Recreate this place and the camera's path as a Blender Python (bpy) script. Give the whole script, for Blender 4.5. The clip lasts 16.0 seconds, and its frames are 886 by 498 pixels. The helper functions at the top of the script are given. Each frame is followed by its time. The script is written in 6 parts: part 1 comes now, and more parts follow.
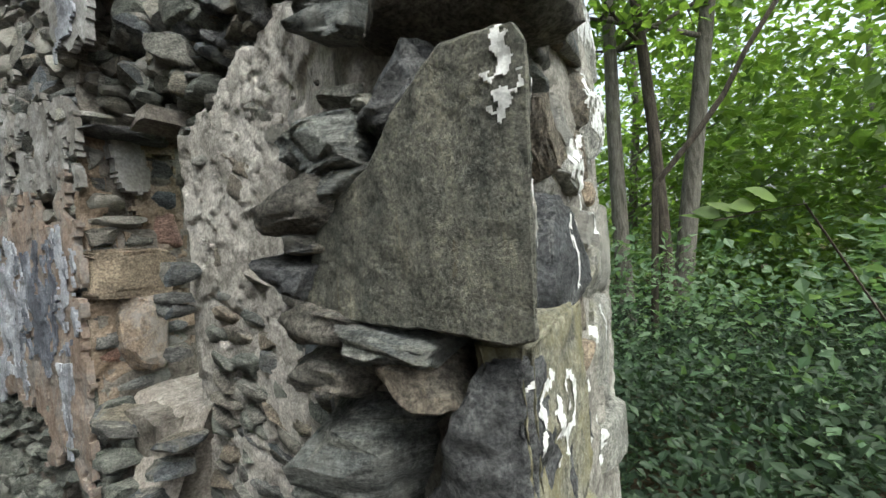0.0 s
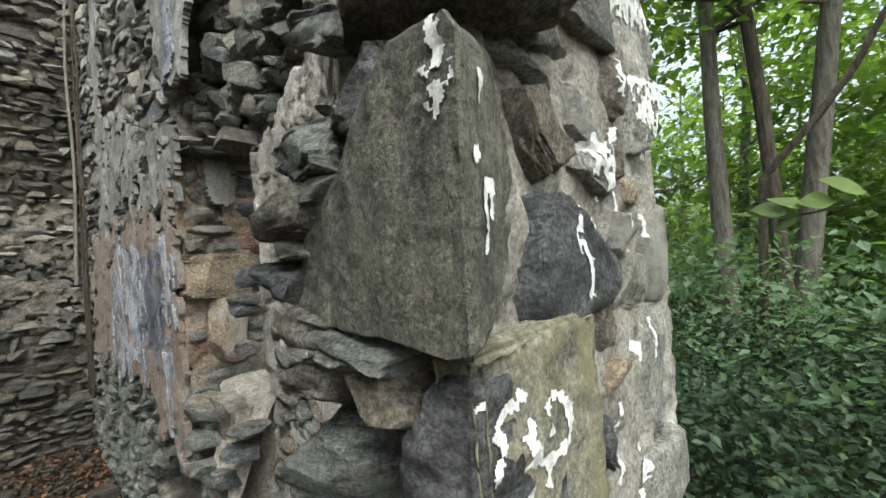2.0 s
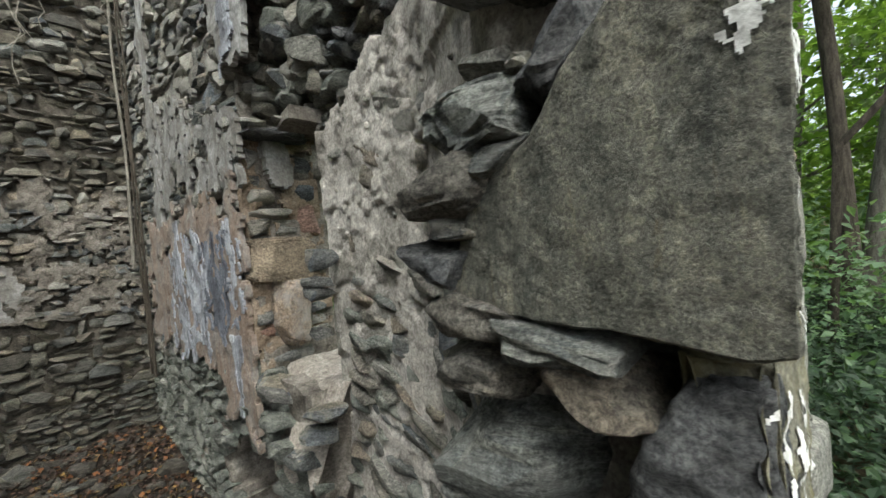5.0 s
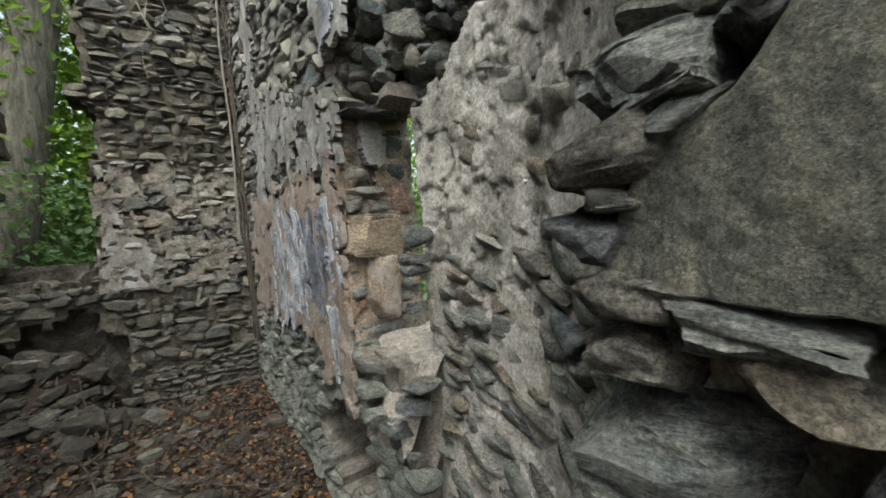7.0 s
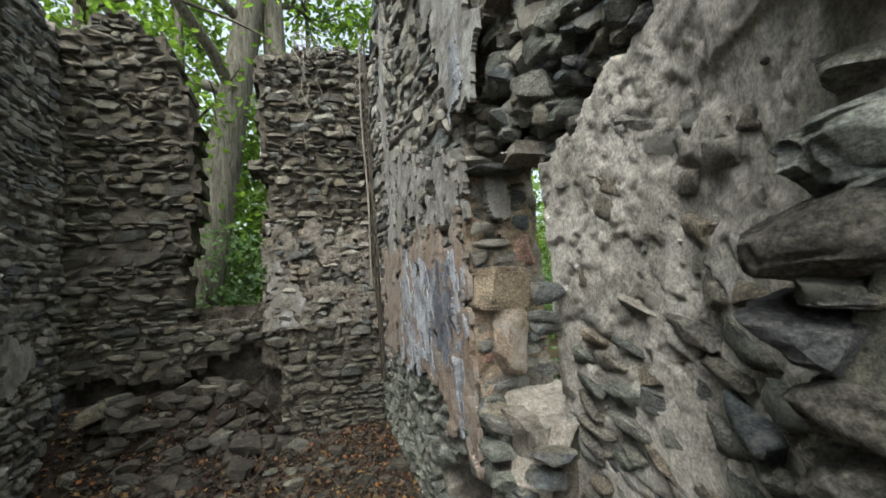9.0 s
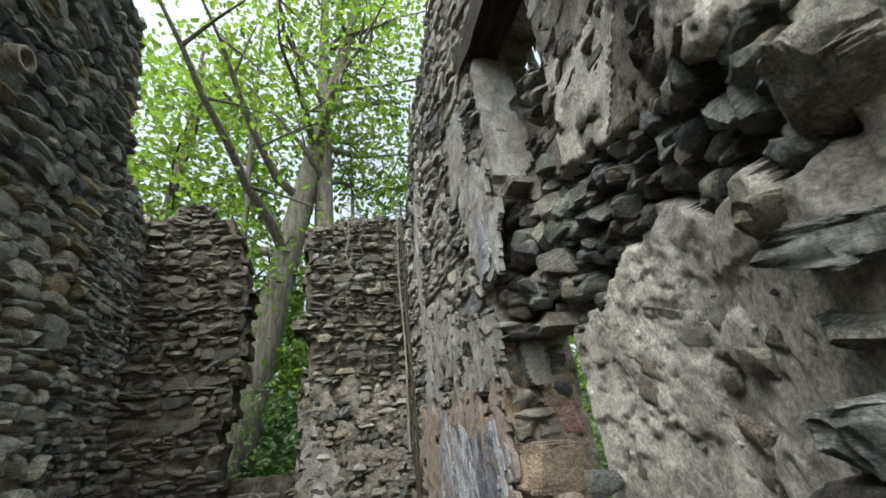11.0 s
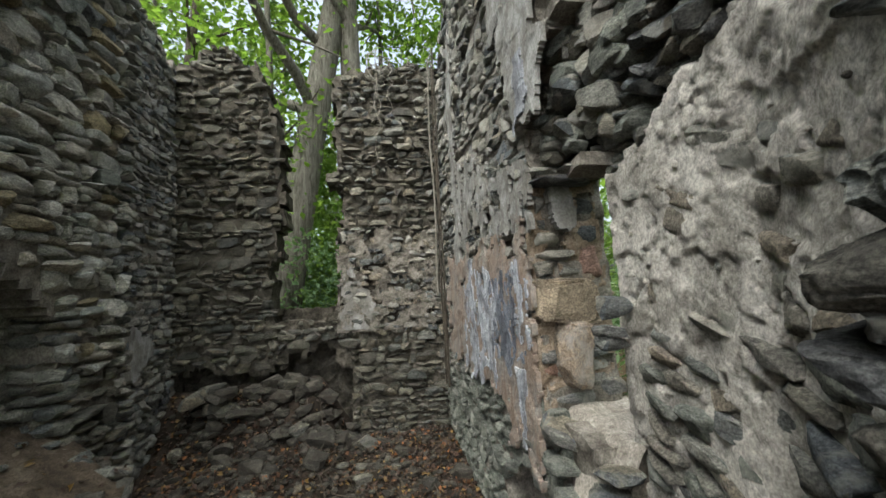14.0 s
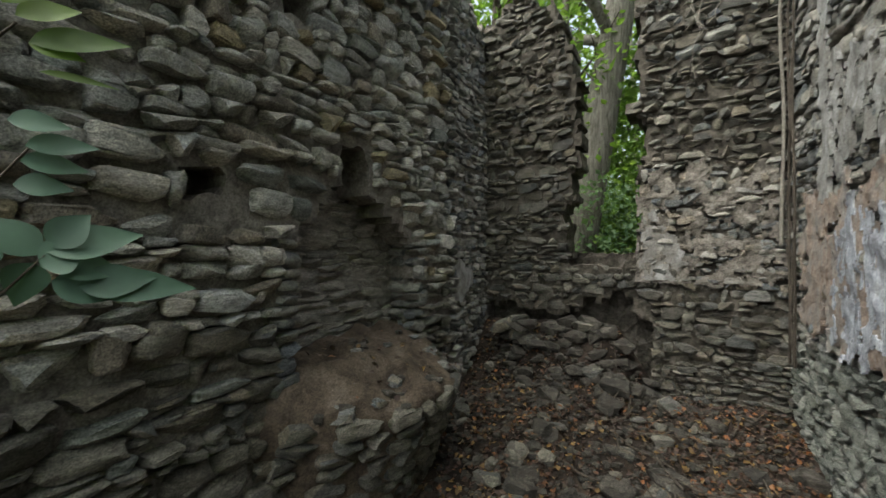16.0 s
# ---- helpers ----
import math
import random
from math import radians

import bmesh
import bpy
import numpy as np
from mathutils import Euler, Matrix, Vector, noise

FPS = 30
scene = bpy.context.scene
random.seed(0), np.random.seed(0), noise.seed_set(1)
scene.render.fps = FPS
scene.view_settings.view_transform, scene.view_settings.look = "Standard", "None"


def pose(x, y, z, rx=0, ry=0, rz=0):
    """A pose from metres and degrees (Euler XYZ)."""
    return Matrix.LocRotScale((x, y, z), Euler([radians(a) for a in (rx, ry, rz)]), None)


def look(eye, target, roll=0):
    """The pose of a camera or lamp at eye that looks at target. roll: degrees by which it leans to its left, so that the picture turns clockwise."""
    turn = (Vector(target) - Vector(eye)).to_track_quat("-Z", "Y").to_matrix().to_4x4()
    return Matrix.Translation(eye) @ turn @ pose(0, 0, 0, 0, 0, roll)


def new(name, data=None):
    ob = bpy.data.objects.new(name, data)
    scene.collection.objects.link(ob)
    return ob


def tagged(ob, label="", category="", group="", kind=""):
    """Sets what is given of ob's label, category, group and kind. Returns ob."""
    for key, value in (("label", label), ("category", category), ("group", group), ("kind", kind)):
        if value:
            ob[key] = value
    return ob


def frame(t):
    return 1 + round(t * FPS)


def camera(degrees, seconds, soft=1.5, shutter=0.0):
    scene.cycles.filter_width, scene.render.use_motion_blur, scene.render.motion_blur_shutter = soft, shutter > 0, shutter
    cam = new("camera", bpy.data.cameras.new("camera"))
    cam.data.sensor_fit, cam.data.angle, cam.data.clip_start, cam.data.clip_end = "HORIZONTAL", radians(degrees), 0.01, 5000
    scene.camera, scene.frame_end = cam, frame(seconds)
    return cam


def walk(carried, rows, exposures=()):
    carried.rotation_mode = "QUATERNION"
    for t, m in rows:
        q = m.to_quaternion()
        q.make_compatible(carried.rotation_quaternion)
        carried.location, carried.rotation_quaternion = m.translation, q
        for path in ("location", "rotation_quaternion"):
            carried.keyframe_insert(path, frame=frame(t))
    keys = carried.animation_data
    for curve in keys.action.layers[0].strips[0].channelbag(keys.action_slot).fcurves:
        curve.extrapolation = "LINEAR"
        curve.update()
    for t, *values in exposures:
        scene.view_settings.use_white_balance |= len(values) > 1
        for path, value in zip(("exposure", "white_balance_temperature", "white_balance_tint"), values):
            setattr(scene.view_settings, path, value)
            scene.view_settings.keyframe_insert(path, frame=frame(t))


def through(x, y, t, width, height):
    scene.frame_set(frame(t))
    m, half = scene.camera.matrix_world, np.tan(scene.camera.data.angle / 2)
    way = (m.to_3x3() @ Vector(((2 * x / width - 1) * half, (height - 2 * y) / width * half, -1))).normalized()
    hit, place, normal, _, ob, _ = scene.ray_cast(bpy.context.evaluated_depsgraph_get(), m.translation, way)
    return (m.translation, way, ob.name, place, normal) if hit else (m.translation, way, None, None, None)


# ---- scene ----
from mathutils.bvhtree import BVHTree

cam = camera(96.2, 16.0, shutter=0.25)
PATH = [
    (0, (0.165, 0.149, 1.586), (1.921, 1.106, 1.584), -4.5),
    (0.5, (0.186, 0.147, 1.585), (1.936, 1.115, 1.586), -4.1),
    (1, (0.210, 0.134, 1.586), (1.893, 1.213, 1.603), -3.9),
    (1.5, (0.245, 0.072, 1.580), (1.845, 1.272, 1.626), -4.3),
    (2, (0.275, 0.038, 1.576), (1.794, 1.339, 1.631), -4.5),
    (2.5, (0.298, 0.020, 1.574), (1.763, 1.380, 1.644), -4.3),
    (3, (0.300, 0.032, 1.569), (1.761, 1.396, 1.639), -4.4),
    (3.2, (0.290, 0.042, 1.575), (1.789, 1.364, 1.661), -4.7),
    (5.3, (0.168, 0.280, 1.598), (1.561, 1.713, 1.529), -6.1),
    (5.5, (0.156, 0.296, 1.602), (1.490, 1.785, 1.538), -6.0),
    (6, (0.149, 0.317, 1.601), (1.452, 1.833, 1.544), -5.8),
    (6.5, (0.141, 0.330, 1.597), (1.406, 1.878, 1.520), -5.3),
    (7, (0.128, 0.346, 1.588), (1.295, 1.967, 1.492), -4.5),
    (7.5, (0.103, 0.368, 1.590), (1.117, 2.090, 1.505), -4.2),
    (8, (0.090, 0.382, 1.596), (0.984, 2.170, 1.532), -4.1),
    (8.5, (0.086, 0.387, 1.613), (0.877, 2.224, 1.607), -3.9),
    (9, (0.083, 0.380, 1.655), (0.764, 2.254, 1.808), -4.4),
    (9.5, (0.093, 0.360, 1.703), (0.706, 2.234, 2.042), -4.9),
    (10, (0.092, 0.323, 1.749), (0.679, 2.162, 2.272), -5.6),
    (10.2, (0.091, 0.313, 1.768), (0.672, 2.133, 2.360), -5.9),
    (12.3, (0.028, 0.251, 1.829), (0.467, 1.948, 2.791), -6.4),
    (12.5, (0.034, 0.269, 1.813), (0.484, 2.017, 2.674), -6.1),
    (13, (0.052, 0.306, 1.754), (0.507, 2.173, 2.309), -4.6),
    (13.5, (0.061, 0.333, 1.708), (0.499, 2.252, 2.065), -3.8),
    (14, (0.083, 0.324, 1.675), (0.445, 2.280, 1.878), -3.1),
    (14.5, (0.058, 0.347, 1.645), (0.337, 2.326, 1.724), -2.6),
    (15, (0.009, 0.399, 1.635), (-0.108, 2.394, 1.715), -2.2),
    (15.5, (0.044, 0.444, 1.628), (-0.691, 2.302, 1.731), -0.7),
    (16, (0.051, 0.466, 1.606), (-0.959, 2.193, 1.604), -0.3),
]
walk(cam, [(t, look(eye, target, roll)) for t, eye, target, roll in PATH],
     exposures=[(0.0, 2.08, 6250, 1), (5.0, 2.0, 6300, 1), (9.0, 2.05, 6350, 1), (12.3, 2.0, 6300, 1), (14.0, 2.04, 6350, 1), (16.0, 2.02, 6400, 1)])

# ---- world, sun, exposure ----
world = bpy.data.worlds.new("overcast_sky")
scene.world = world
world.use_nodes = True
wn = world.node_tree
sky = wn.nodes.new("ShaderNodeTexSky")
sky.sky_type = "NISHITA"
sky.sun_disc = False
sky.sun_elevation = radians(62)
sky.sun_rotation = radians(204)
sky.air_density, sky.dust_density, sky.ozone_density = 0.7, 8.0, 0.5
wn.nodes["Background"].inputs["Strength"].default_value = 0.15
haze = wn.nodes.new("ShaderNodeHueSaturation")
haze.inputs["Saturation"].default_value = 0.55
wn.links.new(sky.outputs[0], haze.inputs["Color"])
wn.links.new(haze.outputs[0], wn.nodes["Background"].inputs["Color"])
sun = new("sun", bpy.data.lights.new("sun", "SUN"))
sun.data.energy, sun.data.angle, sun.data.color = 0.5, radians(70), (1.0, 0.99, 0.97)
sun.matrix_world = look((-1.2, -3.2, 10.0), (0.2, 1.0, 1.0))


rng = np.random.default_rng(7)
rnd = random.Random(11)


# ---- materials ----
def nodes_of(name):
    m = bpy.data.materials.new(name)
    m.use_nodes = True
    t = m.node_tree
    return m, t, t.nodes["Principled BSDF"]


def tex_noise(t, vec, scale, detail=6.0, rough=0.6, dist=0.0):
    n = t.nodes.new("ShaderNodeTexNoise")
    n.inputs["Scale"].default_value = scale
    n.inputs["Detail"].default_value = detail
    n.inputs["Roughness"].default_value = rough
    n.inputs["Distortion"].default_value = dist
    t.links.new(vec, n.inputs["Vector"])
    return n.outputs["Fac"]


def ramp(t, fac, stops):
    r = t.nodes.new("ShaderNodeValToRGB")
    while len(r.color_ramp.elements) < len(stops):
        r.color_ramp.elements.new(0.5)
    for e, (p, c) in zip(r.color_ramp.elements, stops):
        e.position = p
        e.color = (*c, 1) if len(c) == 3 else c
    t.links.new(fac, r.inputs["Fac"])
    return r.outputs["Color"]


def mix(t, fac, a, b, mode="MIX"):
    n = t.nodes.new("ShaderNodeMix")
    n.data_type, n.blend_type = "RGBA", mode
    for sock, v in ((n.inputs[0], fac), (n.inputs[6], a), (n.inputs[7], b)):
        if hasattr(v, "is_linked"):
            t.links.new(v, sock)
        else:
            sock.default_value = v if not isinstance(v, tuple) else ((*v, 1) if len(v) == 3 else v)
    return n.outputs[2]


def calc(t, op, a, b=0.0):
    n = t.nodes.new("ShaderNodeMath")
    n.operation = op
    for sock, v in ((n.inputs[0], a), (n.inputs[1], b)):
        if hasattr(v, "is_linked"):
            t.links.new(v, sock)
        else:
            sock.default_value = v
    return n.outputs[0]


def scaled(t, vec, s):
    n = t.nodes.new("ShaderNodeVectorMath")
    n.operation = "MULTIPLY"
    t.links.new(vec, n.inputs[0])
    n.inputs[1].default_value = s
    return n.outputs[0]


def bump(t, bsdf, height, strength, dist):
    b = t.nodes.new("ShaderNodeBump")
    b.inputs["Strength"].default_value = strength
    b.inputs["Distance"].default_value = dist
    t.links.new(height, b.inputs["Height"])
    t.links.new(b.outputs[0], bsdf.inputs["Normal"])


def where(t):
    return t.nodes.new("ShaderNodeNewGeometry").outputs["Position"]


def piece_random(t):
    a = t.nodes.new("ShaderNodeObjectInfo").outputs["Random"]
    b = t.nodes.new("ShaderNodeNewGeometry").outputs["Random Per Island"]
    return calc(t, "FRACT", calc(t, "ADD", a, b))


def clear(c, k):
    return tuple(min(1.0, v * k) for v in c)


def rock_mat(name, tones, grain=(0.6, 1.35), dust=None, dust_amt=0.0, moss=0.0, layer=(1, 1, 3.5), bumpy=0.8, rough=0.9):
    """Stone: a tone for each piece, grain at two scales, layers, mortar dust and moss stains."""
    m, t, b = nodes_of(name)
    pos = where(t)
    r = piece_random(t)
    n = len(tones)
    base = ramp(t, r, [(i / n, c) for i, c in enumerate(tones)])
    coarse = tex_noise(t, scaled(t, pos, (9 * layer[0], 9 * layer[1], 9 * layer[2])), 1.0, 7, 0.65, 0.4)
    fine = tex_noise(t, pos, 120, 6, 0.8)
    mid = tex_noise(t, scaled(t, pos, (34 * layer[0], 34 * layer[1], 34 * layer[2])), 1.0, 11, 0.84, 1.2)
    var = ramp(t, coarse, [(0.36, (grain[0],) * 3), (0.64, (grain[1],) * 3)])
    col = mix(t, 1.0, base, var, "MULTIPLY")
    col = mix(t, 0.7, col, ramp(t, fine, [(0.4, (0.35, 0.35, 0.35)), (0.6, (1.65, 1.65, 1.6))]), "MULTIPLY")
    col = mix(t, 0.8, col, ramp(t, mid, [(0.38, (0.35, 0.35, 0.37)), (0.5, (1, 1, 1)), (0.62, (1.7, 1.68, 1.6))]), "MULTIPLY")
    if dust:
        d = tex_noise(t, pos, 7.0, 8, 0.7, 0.3)
        col = mix(t, ramp(t, d, [(0.62 - 0.35 * dust_amt, (0, 0, 0)), (0.80 - 0.25 * dust_amt, (0.85, 0.85, 0.85))]), col, dust)
    if moss:
        g = tex_noise(t, pos, 4.0, 8, 0.75, 0.5)
        col = mix(t, ramp(t, g, [(0.66 - 0.2 * moss, (0, 0, 0)), (0.82 - 0.15 * moss, (0.6, 0.6, 0.6))]), col, (0.075, 0.085, 0.032))
    t.links.new(col, b.inputs["Base Color"])
    b.inputs["Roughness"].default_value = rough
    b.inputs["Specular IOR Level"].default_value = 0.25
    h = mix(t, 0.25, mix(t, 0.7, coarse, mid), fine)
    bump(t, b, h, bumpy, 0.035)
    return m


def ground_mat(name, a, bcol, c, scale=6.0, bumpy=1.0, speck=None):
    """Granular stuff: mortar, soil, litter."""
    m, t, b = nodes_of(name)
    pos = where(t)
    big = tex_noise(t, pos, scale, 8, 0.68, 0.3)
    fine = tex_noise(t, pos, 90, 7, 0.75)
    col = ramp(t, big, [(0.36, a), (0.5, bcol), (0.64, c)])
    col = mix(t, 0.6, col, ramp(t, fine, [(0.38, (0.4, 0.4, 0.4)), (0.62, (1.6, 1.6, 1.6))]), "MULTIPLY")
    rub = tex_noise(t, pos, 34, 9, 0.8, 0.6)
    col = mix(t, 0.7, col, ramp(t, rub, [(0.36, (0.45, 0.44, 0.43)), (0.5, (1, 1, 1)), (0.64, (1.4, 1.4, 1.38))]), "MULTIPLY")
    if speck:
        v = t.nodes.new("ShaderNodeTexVoronoi")
        v.inputs["Scale"].default_value = 60
        t.links.new(pos, v.inputs["Vector"])
        col = mix(t, ramp(t, v.outputs["Distance"], [(0.10, (0.8, 0.8, 0.8)), (0.2, (0, 0, 0))]), col, speck)
    t.links.new(col, b.inputs["Base Color"])
    b.inputs["Roughness"].default_value = 0.95
    b.inputs["Specular IOR Level"].default_value = 0.15
    bump(t, b, mix(t, 0.25, mix(t, 0.6, big, rub), fine), bumpy, 0.03)
    return m


def streak_mat(name, stops, scale=(7, 7, 1.6), rough=0.9, bumpy=0.5, stain=None):
    """Paint or plaster that ran and weathered in upright streaks."""
    m, t, b = nodes_of(name)
    pos = where(t)
    s = tex_noise(t, scaled(t, pos, scale), 1.6, 8, 0.7, 0.6)
    f = tex_noise(t, pos, 70, 6, 0.7)
    col = ramp(t, s, [(0.5 + (p - 0.5) * 0.62, c) for p, c in stops])
    if stain:
        big = tex_noise(t, scaled(t, pos, (1, 1, 0.7)), 4.5, 8, 0.72, 0.8)
        col = mix(t, ramp(t, big, [(0.47, (0, 0, 0)), (0.58, (0.65, 0.65, 0.65))]), col, stain)
    col = mix(t, 0.5, col, ramp(t, f, [(0.38, (0.5, 0.5, 0.5)), (0.62, (1.5, 1.5, 1.5))]), "MULTIPLY")
    t.links.new(col, b.inputs["Base Color"])
    b.inputs["Roughness"].default_value = rough
    b.inputs["Specular IOR Level"].default_value = 0.2
    bump(t, b, mix(t, 0.5, s, f), bumpy, 0.01)
    return m


def leaf_mat(name, tones, through=0.35):
    m, t, b = nodes_of(name)
    r = piece_random(t)
    n = len(tones)
    col = ramp(t, r, [(i / max(1, n - 1), c) for i, c in enumerate(tones)])
    col = mix(t, 0.4, col, ramp(t, tex_noise(t, where(t), 25, 3, 0.5), [(0.3, (0.6, 0.6, 0.6)), (0.7, (1.3, 1.3, 1.3))]), "MULTIPLY")
    t.links.new(col, b.inputs["Base Color"])
    b.inputs["Roughness"].default_value = 0.5
    b.inputs["Specular IOR Level"].default_value = 0.3
    if through:
        tr = t.nodes.new("ShaderNodeBsdfTranslucent")
        t.links.new(mix(t, 1.0, col, (1.5, 1.6, 0.8), "MULTIPLY"), tr.inputs["Color"])
        ms = t.nodes.new("ShaderNodeMixShader")
        ms.inputs[0].default_value = through
        t.links.new(b.outputs[0], ms.inputs[1])
        t.links.new(tr.outputs[0], ms.inputs[2])
        t.links.new(ms.outputs[0], t.nodes["Material Output"].inputs["Surface"])
    return m


M_FIELD = rock_mat("fieldstone", [(0.128, 0.126, 0.118), (0.095, 0.098, 0.102), (0.168, 0.162, 0.143), (0.106, 0.120, 0.137), (0.190, 0.168, 0.133), (0.134, 0.142, 0.137), (0.084, 0.094, 0.108), (0.223, 0.222, 0.204)],
                   dust=(0.301, 0.294, 0.260), dust_amt=0.25, moss=0.25)
M_WARM = rock_mat("warm_fieldstone", [(0.205, 0.198, 0.180), (0.154, 0.154, 0.152), (0.256, 0.242, 0.210), (0.174, 0.182, 0.187), (0.133, 0.132, 0.129), (0.226, 0.209, 0.187)],
                  dust=(0.369, 0.358, 0.321), dust_amt=0.6, moss=0.1)
M_LOWER = rock_mat("mossy_fieldstone", [(0.158, 0.165, 0.148), (0.112, 0.120, 0.114), (0.186, 0.195, 0.175), (0.140, 0.150, 0.138)], dust=(0.279, 0.285, 0.254), dust_amt=0.35, moss=0.4)
M_SCHIST = rock_mat("layered_schist", [(0.246, 0.259, 0.244), (0.214, 0.224, 0.220), (0.278, 0.287, 0.262), (0.182, 0.196, 0.196)], grain=(0.5, 1.4), layer=(0.920, 0.920, 6.325), dust=(0.396, 0.397, 0.366), dust_amt=0.35, bumpy=1.0)
M_BLUE = rock_mat("blue_slate_stone", [(0.11, 0.114, 0.122), (0.14, 0.142, 0.146), (0.09, 0.094, 0.102)], grain=(0.45, 1.6), layer=(1, 1, 2), bumpy=1.0)
M_LICHEN = rock_mat("lichened_stone", [(0.215, 0.21, 0.175), (0.19, 0.185, 0.155)], grain=(0.6, 1.3), dust=(0.21, 0.19, 0.095), dust_amt=0.5, layer=(1, 1, 1), bumpy=0.6)
# grey fieldstone with missing light added to its tones, for the chimney wall
M_LITFIELD = rock_mat("lit_grey_fieldstone", [(0.42, 0.405, 0.37), (0.3, 0.298, 0.285), (0.48, 0.455, 0.405), (0.36, 0.372, 0.362), (0.25, 0.24, 0.22), (0.4, 0.37, 0.32)], grain=(0.55, 1.4), dust=(0.42, 0.405, 0.365), dust_amt=0.3, moss=0.15)
M_OCHRE = rock_mat("ochre_fieldstone", [(0.3, 0.25, 0.16), (0.25, 0.215, 0.15)], grain=(0.6, 1.3), moss=0.2)
M_PIER = rock_mat("pitted_grey_stone", [(0.235, 0.222, 0.198), (0.19, 0.184, 0.17), (0.27, 0.252, 0.222)], grain=(0.42, 1.5), layer=(1, 1, 2.4), bumpy=1.2)
M_GREYFIELD = rock_mat("grey_fieldstone", [(0.28, 0.28, 0.265), (0.2, 0.206, 0.206), (0.34, 0.326, 0.29), (0.235, 0.25, 0.24)], dust=(0.33, 0.32, 0.285), dust_amt=0.3, moss=0.25)
M_COARSE = rock_mat("coarse_brown_stone", [(0.21, 0.188, 0.158), (0.175, 0.16, 0.138), (0.235, 0.205, 0.168)], grain=(0.7, 1.3), layer=(1, 1, 1), bumpy=1.0)
# mossy fieldstone again, with shade put into darker tones
M_SHADEFIELD = rock_mat("shaded_mossy_fieldstone", [(0.094, 0.088, 0.076), (0.07, 0.069, 0.065), (0.118, 0.106, 0.086), (0.08, 0.084, 0.084), (0.136, 0.118, 0.09), (0.098, 0.1, 0.088), (0.155, 0.146, 0.124)], dust=(0.185, 0.17, 0.142), dust_amt=0.2, moss=0.4)
M_TAN = rock_mat("tan_sandstone", [(0.25, 0.2, 0.15), (0.215, 0.175, 0.138), (0.285, 0.235, 0.18)], grain=(0.7, 1.25), layer=(1, 1, 1.5))
M_DAUBSTONE = rock_mat("lime_smeared_tan_stone", [(0.27, 0.21, 0.162), (0.24, 0.19, 0.15)], grain=(0.75, 1.2), dust=(0.36, 0.35, 0.34), dust_amt=0.5, layer=(1, 1, 0.6), bumpy=0.5)
M_RED = rock_mat("reddish_stone", [(0.3, 0.2, 0.17), (0.24, 0.15, 0.12)])
M_PALE = rock_mat("pale_mortared_stone", [(0.335, 0.335, 0.307), (0.298, 0.295, 0.276)], dust=(0.391, 0.370, 0.265), dust_amt=0.3, layer=(1, 1, 1), bumpy=0.9)
M_MORTAR = ground_mat("lime_mortar", (0.25, 0.235, 0.212), (0.425, 0.403, 0.37), (0.56, 0.537, 0.5), 3.6, 0.7, (0.52, 0.505, 0.47))
# darker copy of the lime mortar, offsets direct light on the doorway end
M_ENDMORTAR = ground_mat("toned_down_end_mortar", (0.17, 0.16, 0.142), (0.275, 0.26, 0.232), (0.39, 0.372, 0.335), 4.5, 0.8, (0.45, 0.435, 0.4))
# dirty joint mortar, darkened further to hold the shade of recesses
M_JOINT = ground_mat("shaded_dirty_mortar_joint", (0.035, 0.031, 0.026), (0.085, 0.076, 0.064), (0.155, 0.14, 0.12), 7.0)
M_JOINTW = ground_mat("pale_mortar_joint", (0.095, 0.086, 0.074), (0.185, 0.168, 0.148), (0.275, 0.258, 0.23), 7.0)
M_SAND = ground_mat("crumbled_lime_sand", (0.23, 0.208, 0.184), (0.31, 0.283, 0.254), (0.385, 0.355, 0.322), 9.0, 0.6)
M_DAUB = ground_mat("brown_clay_daub", (0.15, 0.112, 0.082), (0.235, 0.185, 0.14), (0.315, 0.265, 0.215), 6.0, 0.6)
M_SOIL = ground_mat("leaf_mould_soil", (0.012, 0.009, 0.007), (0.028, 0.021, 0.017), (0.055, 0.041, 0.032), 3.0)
M_RUBBLE = rock_mat("dirty_rubble", [(0.042, 0.038, 0.034), (0.056, 0.052, 0.046), (0.034, 0.032, 0.029), (0.075, 0.069, 0.061)], dust=(0.04, 0.032, 0.025), dust_amt=0.4)
M_ASH = ground_mat("hearth_soil", (0.045, 0.036, 0.028), (0.085, 0.066, 0.05), (0.135, 0.11, 0.086), 5.0)
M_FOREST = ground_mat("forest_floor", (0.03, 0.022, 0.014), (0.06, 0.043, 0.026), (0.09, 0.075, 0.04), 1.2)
M_PLASTER = streak_mat("grey_lime_plaster", [(0.25, (0.14, 0.135, 0.126)), (0.5, (0.25, 0.246, 0.238)), (0.75, (0.37, 0.37, 0.367))], (5, 5, 2.5), stain=(0.17, 0.158, 0.14))
M_BROWN = streak_mat("brown_base_plaster", [(0.25, (0.15, 0.115, 0.094)), (0.42, (0.24, 0.185, 0.15)), (0.55, (0.28, 0.23, 0.195)), (0.7, (0.235, 0.22, 0.212)), (0.85, (0.35, 0.31, 0.275))], (6, 6, 2), stain=(0.21, 0.2, 0.19))
M_BLUEWASH = streak_mat("blue_white_limewash", [(0.3, (0.17, 0.175, 0.195)), (0.45, (0.27, 0.28, 0.31)), (0.6, (0.36, 0.38, 0.43)), (0.8, (0.48, 0.495, 0.52))], (6, 4, 1.9), 0.85, 0.8)
M_SLATEWASH = streak_mat("slate_blue_wash", [(0.3, (0.07, 0.075, 0.092)), (0.5, (0.13, 0.14, 0.168)), (0.7, (0.27, 0.29, 0.335))], (6, 4, 1.9), 0.88, 0.8)
